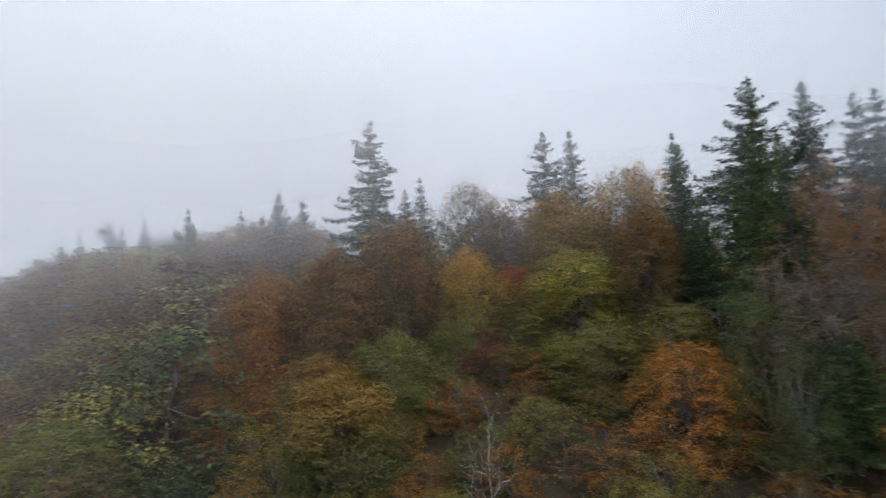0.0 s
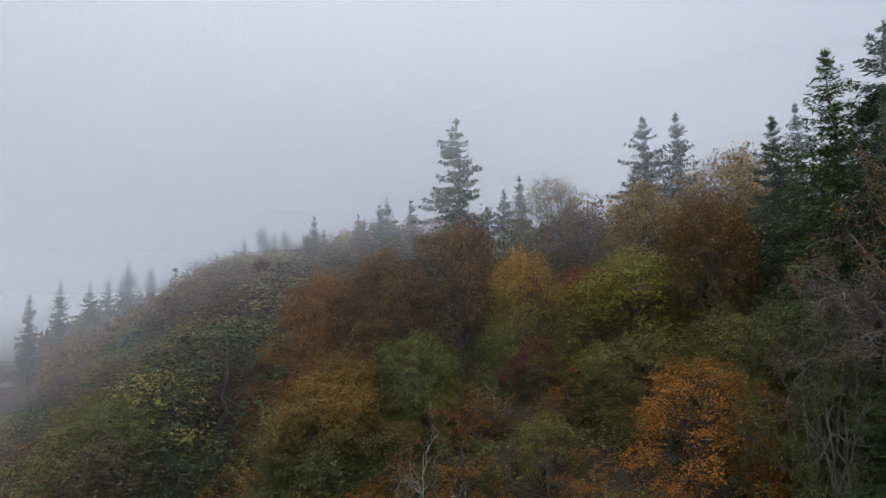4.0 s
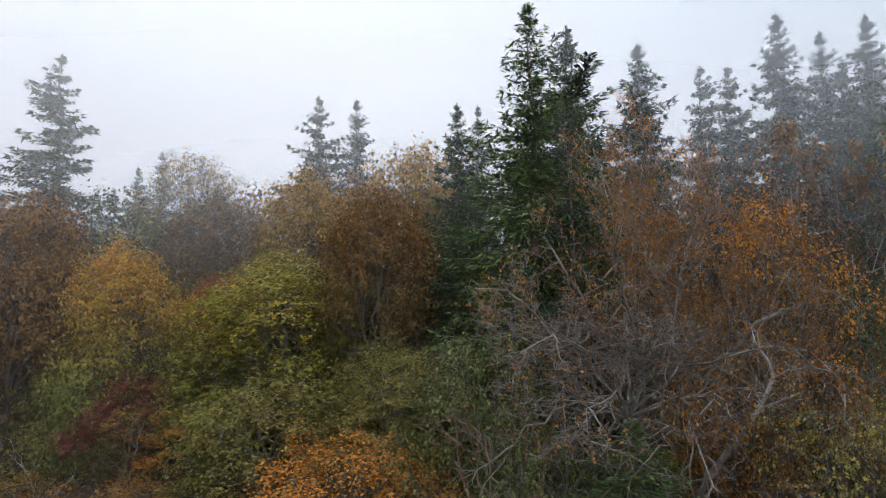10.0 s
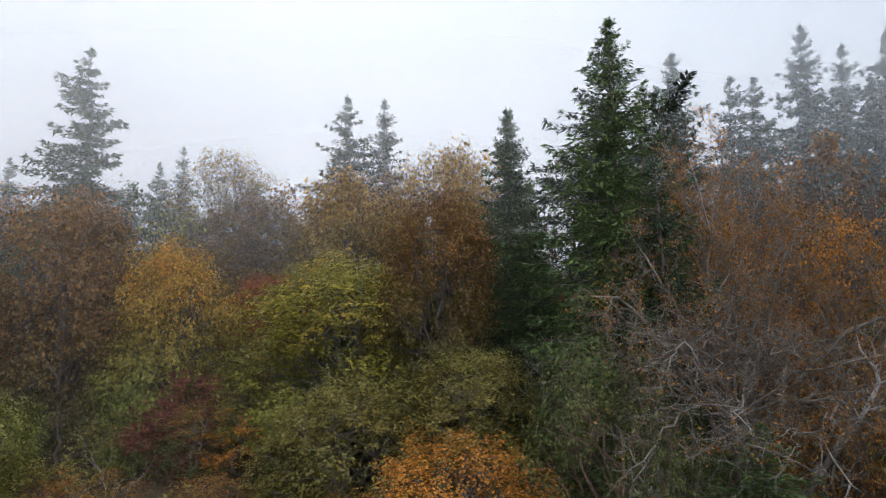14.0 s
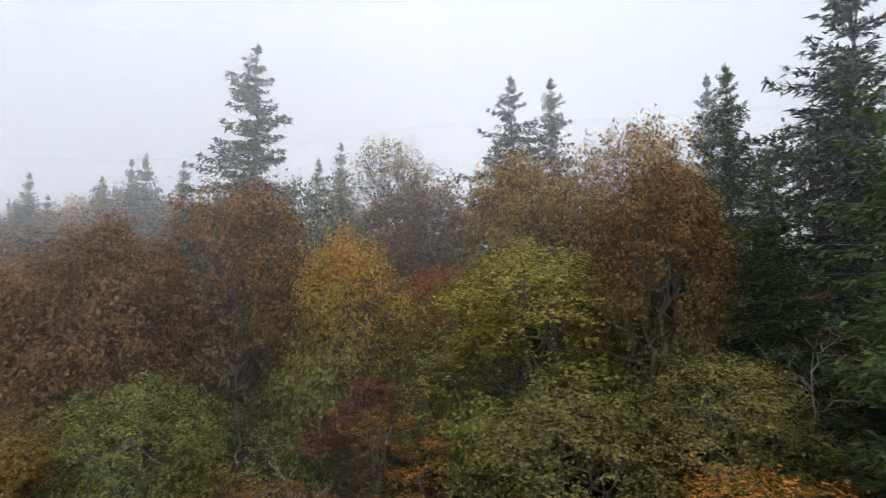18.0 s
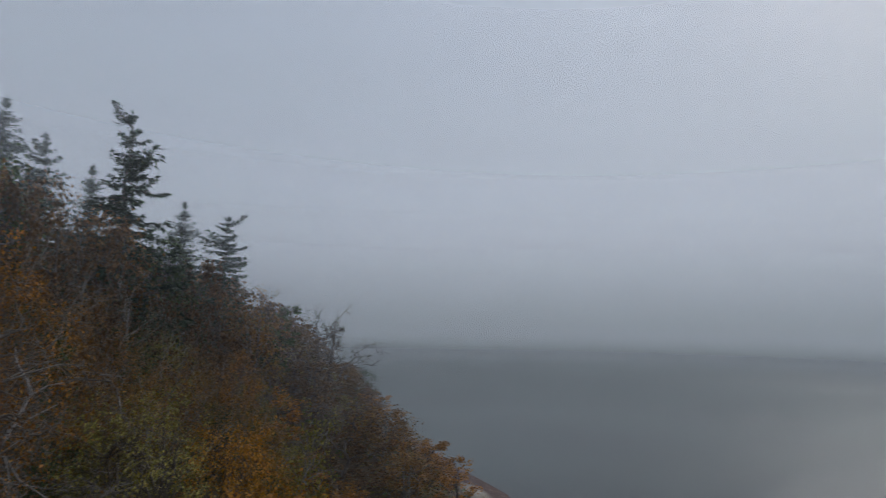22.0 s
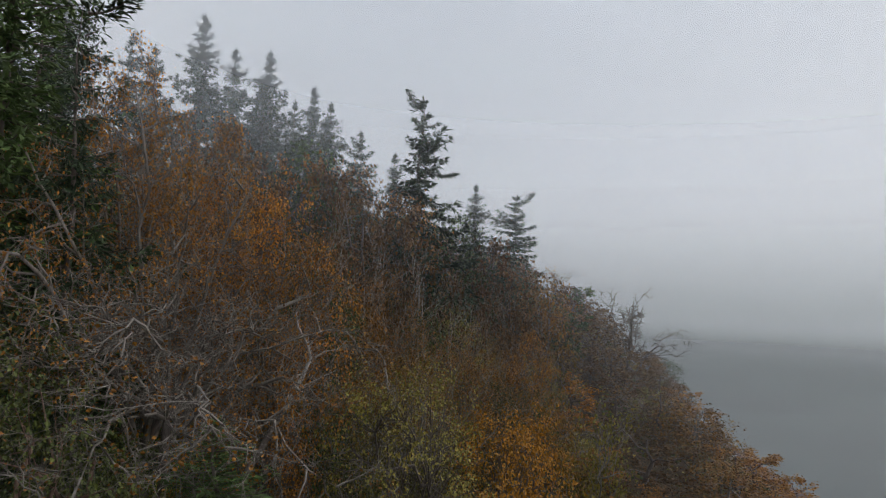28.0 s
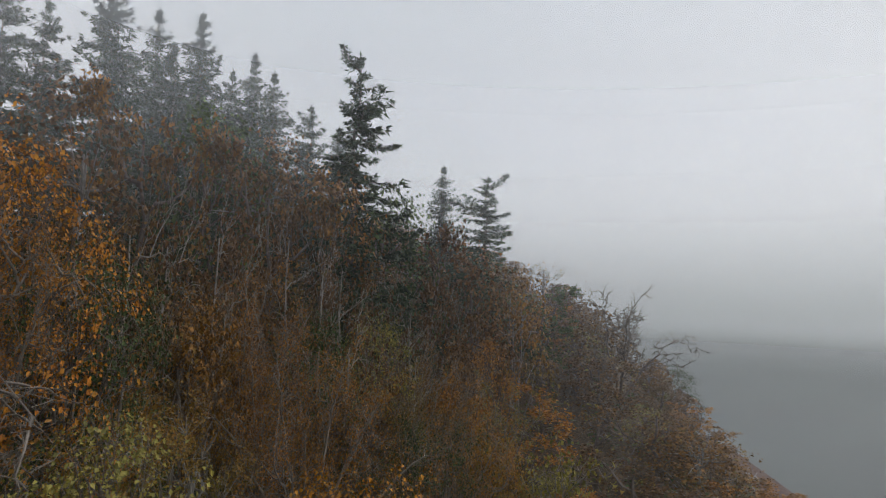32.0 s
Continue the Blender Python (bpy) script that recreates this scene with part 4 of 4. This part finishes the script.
put("alder_a", -22.7, 39.4, 30.2, 9.5, "GREEN", "low")
put("alder_b", 12.7, 36.7, 31.8, 9.5, "OLIVE", "low")
put("maple_a", -31.3, 35.9, 28.3, 10.0, "OCHRE", "low")
put("thin", 28.5, 31.2, 48.0, 11.0, "ORANGE", "thin-crowned", stretch=1.5)
put("near_open", 33.3, 26.8, 41.4, 9.5, "ORANGE", "thinning", stretch=1.7)
put("near_a", 9.9, 24.4, 28.7, 11.0, "ORANGE", "bright low")
put("tangle", 22.4, 21.2, 37.6, 13.0, "RUST", "nearly bare tangled", stretch=0.9)
put("madrona", 15.6, 21.0, 34.0, 8.0, "MADRONA", "leaning")
put("near_a", 23.1, 6.6, 29.2, 9.5, "GOLD", "bright low")
put("thin", 24.9, 25.0, 44.4, 12.0, "RUST", "thin-crowned")
put("near_open", 29.6, 22.6, 29.8, 6.5, "ORANGE", "small")
put("fir_near", 21.0, 17.4, 29.8, 8.0, "LIVE", "young bushy", base=18)
put("near_b", 17.4, 18.6, 30.0, 7.0, "MADRONA", "small")
put("near_b", 23.6, 22.4, 28.4, 5.0, "MADRONA", "small")
put("near_b", 19.6, 23.5, 30.8, 6.0, "DARKLEAF", "small")
put("near_open", 28.3, 13.6, 31.9, 7.0, "OLIVE", "small")


def crooked_snag():
    """A bleached dead trunk that leans and forks, with one curved prong and broken branch ends."""
    r = np.random.default_rng(3)
    top = new("dead_tree")
    stem, prong, arm = Tubes(), Tubes(), Tubes()
    line = [Vector(p) for p in ((23.4, 20.2, 23.0), (25.2, 19.4, 26.9), (27.0, 19.0, 29.2), (27.5, 18.7, 30.3), (27.75, 18.5, 31.1), (27.7, 18.65, 31.7))]
    stem.add(line[2:], [0.10, 0.09, 0.075, 0.05], 7)
    solid("trunk", stem.v, stem.f, PALEWOOD, top)
    foot = Tubes()
    foot.add(line[:3], [0.2, 0.15, 0.102], 7)
    solid("trunk_base", foot.v, foot.f, BARK, top, "dark lower trunk still in its bark")
    prong.add([Vector(p) for p in ((27.7, 18.65, 31.65), (27.5, 18.8, 32.05), (27.3, 18.95, 32.5), (27.25, 19.05, 33.2))], [0.06, 0.055, 0.045, 0.012], 6)
    solid("limb", prong.v, prong.f, PALEWOOD, top)
    for pts in (((27.6, 18.6, 30.9), (28.0, 17.9, 31.4), (28.2, 17.4, 31.5), (28.4, 17.0, 32.0)), ((27.2, 18.9, 29.7), (27.7, 18.2, 30.1), (28.2, 17.4, 30.6)), ((27.3, 18.8, 29.9), (27.1, 18.7, 30.3), (26.8, 18.7, 30.4), (26.6, 18.7, 30.1))):
        arm = Tubes()
        arm.add([Vector(p) for p in pts], [0.045 * (1 - 0.22 * i) for i in range(len(pts))], 5)
        solid("limb", arm.v, arm.f, PALEWOOD, top)
    for k in range(16):
        arm = Tubes()
        at = line[2 + k % 3].lerp(line[3 + k % 3], float(r.uniform(0, 1)))
        end = at + Vector(unit(r, 1)[0]) * float(r.uniform(0.5, 1.3)) + Vector((0, -0.2, 0.3))
        arm.add(bent_line(r, at, end, 0.1, 4), [0.022, 0.018, 0.015, 0.012, 0.006], 4)
        solid("limb", arm.v, arm.f, PALEWOOD, top)
    return tagged(top, "crooked bleached dead tree leaning over the dark slope", "dead tree", "dead trees of the wooded bluff")


crooked_snag()
put("wind", 98.0, 11.4, 36.8, 13.0, "", "wind-shaped")
put("bare_b", 109.3, 24.5, 40.2, 9.0, "BROWN", "wind-shaped")
put("madrona", 139.2, 8.1, 23.1, 11.0, "DARKLEAF", "spreading")
put("thin", 46.2, 25.7, 36.8, 8.5, "RUST", "thin")
put("thin", 43.2, 18.6, 32.9, 8.5, "RUST", "thin")
put("near_a", 35.9, 11.8, 29.1, 8.5, "GOLD", "bright low")
put("near_b", 32.2, 15.8, 31.8, 5.5, "OCHRE", "small")
put("near_b", 35.4, 24.0, 37.4, 8.5, "DARKLEAF", "ivy-covered", stretch=2.0)
put("thin", 30.8, 23.1, 39.2, 7.0, "RUST", "bright", stretch=1.9)
put("thin", 52.7, 14.6, 28.5, 6.5, "RUST", "small thin")
put("sparse_a", 56.4, 10.5, 26.7, 8.5, "OLIVE", "low")
put("snag", -14.1, 42.0, 25.8, 4.6, "", "dead pale", base=16)
put("snag", -11.6, 16.1, 25.9, 5.5, "", "dead pale")
put("maple_a", -26.4, 24.9, 27.4, 12.0, "OCHRE", "broad")
put("maple_c", -49.9, 47.2, 28.9, 12.0, "RUST", "broad low")
put("alder_b", -56.2, 24.2, 24.6, 13.0, "GREEN", "low")
put("snag", -63.8, 40.5, 28.6, 3.4, "", "dead pale")

put("snag", 18.6, 40.5, 34.2, 6.5, "", "pale leafless", stretch=0.9)
for x, y, top in ((44.2, 25.4, 39.6), (47.8, 29.8, 42.6), (51.2, 24.0, 40.1), (53.5, 28.8, 43.0), (56.2, 25.9, 40.9), (58.8, 29.0, 41.9), (49.2, 20.4, 36.1), (43.0, 28.8, 41.8), (62.8, 23.4, 37.8), (66.6, 25.5, 39.8), (58.1, 20.4, 34.8), (70.7, 21.6, 35.8), (39.0, 26.7, 41.8), (75.6, 23.7, 36.8)):
    put("pole", x, y, top, 5.0, "WITHERED", "slender", stretch=1.9)

# leafy young maples on the steep slope below the poles
for k, (x, y, top) in enumerate(((44, 22, 33), (47, 19, 31.5), (50, 23, 34), (53, 18.5, 31), (55, 22, 33.5), (58, 17, 29.5), (61, 20, 32), (48, 15, 28.5), (56, 13.5, 26.5), (64, 16.5, 29), (68, 19, 31.5), (41, 24.5, 35))):
    put(("thin", "near_open", "fine_a")[k % 3], x, y, top, 6.5, ("RUST", "BROWN", "DARKLEAF", "OCHRE", "OLIVE")[k % 5], "young", stretch=1.8)

# a canopy along the crest, under and between the firs
for k, (x, y, top) in enumerate(((29.5, 61.8, 52.6), (35.3, 62.9, 53.4), (41.7, 63.9, 53.1), (47.6, 62.2, 52.7), (43.6, 38.2, 48.1), (49.9, 40.2, 50.3), (55.4, 38.5, 50.7), (60.2, 37.4, 49.1), (54.7, 31.9, 46.3), (59.8, 29.6, 45.5), (65.4, 27.5, 44.1),
                                 (69.6, 24.6, 41.2), (74.6, 22.2, 39.8), (79.7, 19.6, 38.0), (85.7, 18.2, 36.2), (90.7, 15.6, 32.7))):
    put(("plain_a", "plain_b", "sparse_b")[k % 3], x, y, top, 8.5, ("WITHERED", "BROWN", "DARKLEAF", "WITHERED")[k % 4], "misty", stretch=1.6)

# the crest line of the western bluff
crest_rng = np.random.default_rng(12)
for k in range(34):
    x = -48 - 2.7 * k + crest_rng.uniform(-1, 1)
    y = 90 - 0.47 * (x + 54) + crest_rng.uniform(-4, 4)
    if k % 5 == 2:
        put("fir_c", x, y, 53.5 + crest_rng.uniform(0, 2.5), 5.0, "NEEDLE", "distant")
    else:
        put(("plain_a", "plain_b", "plain_a", "sparse_b")[k % 4], x, y, 52.0 - 0.05 * k + crest_rng.uniform(-1.5, 1.2), 8.5, ("BROWN", "WITHERED", "RUST", "WITHERED")[k % 4], "misty")

# ---- the rest of the wood ----
FLIGHT = [(-11, -37), (0, -31), (12, -25), (12, -10), (0, 0), (-1, 4), (8, 5.5), (21, 4)]


def from_flight(x, y):
    best = 1e9
    for (ax, ay), (bx, by) in zip(FLIGHT, FLIGHT[1:]):
        dx, dy = bx - ax, by - ay
        t = max(0.0, min(1.0, ((x - ax) * dx + (y - ay) * dy) / (dx * dx + dy * dy)))
        best = min(best, math.hypot(x - ax - t * dx, y - ay - t * dy))
    return best


rng = np.random.default_rng(77)
WEST = [("plain_a", "BROWN"), ("plain_b", "OCHRE"), ("plain_a", "WITHERED"), ("plain_b", "BROWN"), ("plain_a", "RUST"), ("plain_b", "WITHERED"), ("plain_a", "BROWN"), ("sparse_b", "WITHERED"), ("plain_a", "OLIVE"), ("plain_b", "WITHERED")]
MIDDLE = [("plain_a", "BROWN"), ("plain_b", "RUST"), ("plain_a", "OLIVE"), ("plain_b", "OCHRE"), ("plain_a", "OLIVEGOLD"), ("plain_b", "BROWN"), ("plain_a", "GREEN"), ("sparse_b", "RUST"), ("plain_b", "OLIVE"), ("bare_b", "BROWN")]
EAST = [("sparse_b", "WITHERED"), ("sparse_b", "RUST"), ("bare_b", "BROWN"), ("plain_a", "WITHERED"), ("plain_b", "BROWN"), ("sparse_b", "BROWN"), ("plain_a", "OLIVE"), ("sparse_b", "ORANGE")]
for x0, x1, deep, number, kinds, gap in ((-140, -52, 112, 160, WEST, 3.2), (-52, 40, 92, 200, MIDDLE, 2.1), (40, 118, 75, 125, EAST, 2.2)):
    count = tries = 0
    while tries < 5000 and count < number:
        tries += 1
        x, y = rng.uniform(x0, x1), rng.uniform(-25, 140)
        u = inland(x, y)
        if u < (13 if x > 80 else 4) or u > deep:
            continue
        if any((x - a) ** 2 + (y - b) ** 2 < (gap + 0.2 * w) ** 2 for a, b, w in MADE):
            continue
        g, near = ground(x, y), from_flight(x, y)
        high = rng.uniform(9, 12.5)
        if x < -52:
            crest = float(np.interp(x, [-140, -112, -60], [46.5, 50.0, 53.0]))
            back = float(np.interp(x, [-95, -70], [0, 1]))
            high = float(np.interp(u, [0, 12, 25, 45, 60, 80], [11, 18, 27, crest - 3 - 9 * back, crest - 7 * back, crest])) - g + rng.uniform(-2, 0.5)
        elif x < 70:
            high = min(high, float(np.interp(u, [0, 20, 45, 60, 75, 90], [9, 15, 22.5, 26.5, 36, 49])) - g + rng.uniform(-1, 1))
        else:
            high *= 0.75 if x < 90 else 0.45
        if near < 15:
            high = min(high, 5.5 + 0.3 * near, 25 - g)
        if high < 3.0:
            continue
        form, colour = kinds[int(rng.integers(0, len(kinds)))]
        if x < -40 and u < 34 and rng.random() < 0.7:
            colour = ("OLIVE", "DARKLEAF", "WITHERED", "DARKLEAF")[int(rng.integers(0, 4))]
        if u > 58 and 0 < x < 85 and rng.random() < 0.35:
            form, colour, high = "fir_c", "NEEDLE", high * 1.4
        if near < 46 and form.startswith("plain"):
            form = form.replace("plain", "fine")
        wide = max(5.5, high * rng.uniform(0.8, 1.05)) if not form.startswith("fir") else high * 0.35
        put(form, x, y, g + high, wide, colour, "small" if high < 8 else "middle-sized", turn=rng.uniform(0, 360))
        count += 1


def undergrowth(name, seed, number, colour_mat, label):
    """Shrubs and saplings too many to count, as leafy clumps that hug the slope."""
    r = np.random.default_rng(seed)
    places, outward = [], []
    made = 0
    while made < number:
        x, y = r.uniform(-120, 165), r.uniform(-30, 110)
        u = inland(x, y)
        if u < (3.5 if x > 70 else 0.5) or u > 88:
            continue
        k = 15
        size = r.uniform(0.7, 1.7)
        d = unit(r, k)
        d[:, 2] = np.abs(d[:, 2])
        places.append(np.array([x, y, ground(x, y) - 0.1]) + d * (size * r.uniform(0.7, 1.1, k))[:, None])
        outward.append(d)
        made += 1
    p, d = np.concatenate(places), np.concatenate(outward)
    v, f = leaves(p, 0.6 * d + 0.5 * unit(r, len(p)) + np.array([0, 0, 0.5]), d + 0.8 * unit(r, len(p)), 0.42, 0.32, r, True)
    return tagged(solid(name, v, f, colour_mat, smooth=False), label, "undergrowth", "undergrowth of the slope", "stuff")


undergrowth("undergrowth", 5, 3600, WITHERED, "brown withered shrubs and brambles covering the slope")
undergrowth("fern_undergrowth", 6, 2600, DARKLEAF, "dark green ferns and salal covering the slope")
undergrowth("olive_undergrowth", 7, 1500, OLIVE, "olive-green shrubs scattered over the slope")


def far_woods(name, seed, number, x0, x1, mat, leaf, firs, label):
    """Woods far along the coast: many small firs and round crowns in one mesh."""
    r = np.random.default_rng(seed)
    places, normals, ways = [], [], []
    made = 0
    while made < number:
        x, y = r.uniform(x0, x1), r.uniform(-30, 330)
        u = inland(x, y)
        if u < (9 if x < 0 else 13) or u > 90:
            continue
        g, h = ground(x, y), r.uniform(9, 15) if x < 0 else r.uniform(4, 7)
        fir = r.random() < firs
        if x < 0:
            crest = float(np.interp(x, [-430, -280, -200, -140], [28, 34, 40, 45.5])) - g
            h = crest + r.uniform(-1, 5) if fir and u > 40 else min(h * (1.3 if u < 45 else 1.7), crest + r.uniform(-3, 0))
            if h < 4:
                continue
        k = int(200 / leaf)
        t = r.uniform(0, 1, k)
        a = r.uniform(0, 6.28, k)
        rad = (h * 0.19 * (1.02 - t) * r.uniform(0.5, 1.15, k)) if fir else (h * 0.42 * np.sqrt(np.maximum(0.02, 1 - (2 * t - 1) ** 2)) * r.uniform(0.6, 1.05, k))
        places.append(np.stack([x + rad * np.cos(a), y + rad * np.sin(a), g + h * (0.06 + 0.94 * t)], 1))
        normals.append(np.stack([np.cos(a) * 0.5, np.sin(a) * 0.5, np.full(k, 0.8)], 1) + 0.4 * r.normal(size=(k, 3)))
        ways.append(np.stack([np.cos(a), np.sin(a), np.full(k, -0.5)], 1))
        made += 1
    v, f = leaves(np.concatenate(places), np.concatenate(normals), np.concatenate(ways), leaf, leaf * 0.65, r, True)
    return tagged(solid(name, v, f, mat, smooth=False), label, "woods", kind="stuff")


far_woods("far_woods", 8, 700, -430, -135, BROWN, 1.2, 0.35, "faint mixed woods along the distant bluff in fog")
far_woods("shore_woods", 9, 190, 112, 260, WITHERED, 0.6, 0.04, "brown scrubby woods on the far slope above the beach")



# ---- driftwood on the beach ----
def driftwood(x, y, length, turn, seed):
    """A bleached log with a few broken limbs and a flared root end."""
    r = np.random.default_rng(seed)
    top = new("driftwood_log")
    body, arm = Tubes(), Tubes()
    line = bent_line(r, (0, 0, 0.32), (length, 0, 0.45), 0.03, 6)
    body.add([line[0] - Vector((0.5, 0, 0)), *line], [0.75, 0.42, 0.36, 0.33, 0.3, 0.26, 0.2, 0.08], 9)
    solid("trunk", body.v, body.f, PALEWOOD, top)
    for k in range(4):
        arm = Tubes()
        start = line[1 + k]
        arm.add(bent_line(r, start, start + Vector((r.uniform(0.3, 1.2), r.uniform(-1.5, 1.5), r.uniform(0.3, 1.5))), 0.1, 3), [0.12, 0.09, 0.07, 0.03], 5)
        solid("limb", arm.v, arm.f, PALEWOOD, top)
    top.matrix_basis = Matrix.Translation((x, y, ground(x, y) - 0.08)) @ Euler((0, 0, radians(turn))).to_matrix().to_4x4()
    return tagged(top, "bleached driftwood log with broken limbs on the mud", "driftwood", "driftwood logs on the beach")


for k, (x, y, length, turn) in enumerate(((-172, 60, 9, 20), (-168, 63, 7, 70), (-163, 57, 8, -15), (-129, 37, 7, 50), (-131, 35, 6, 110), (-126, 33, 5, 10),
                                          (146, -7.5, 6, 28))):
    driftwood(x, y, length, turn, 40 + k)

for top in BASES.values():
    for part_ob in top.children:
        bpy.data.objects.remove(part_ob)
    bpy.data.objects.remove(top)
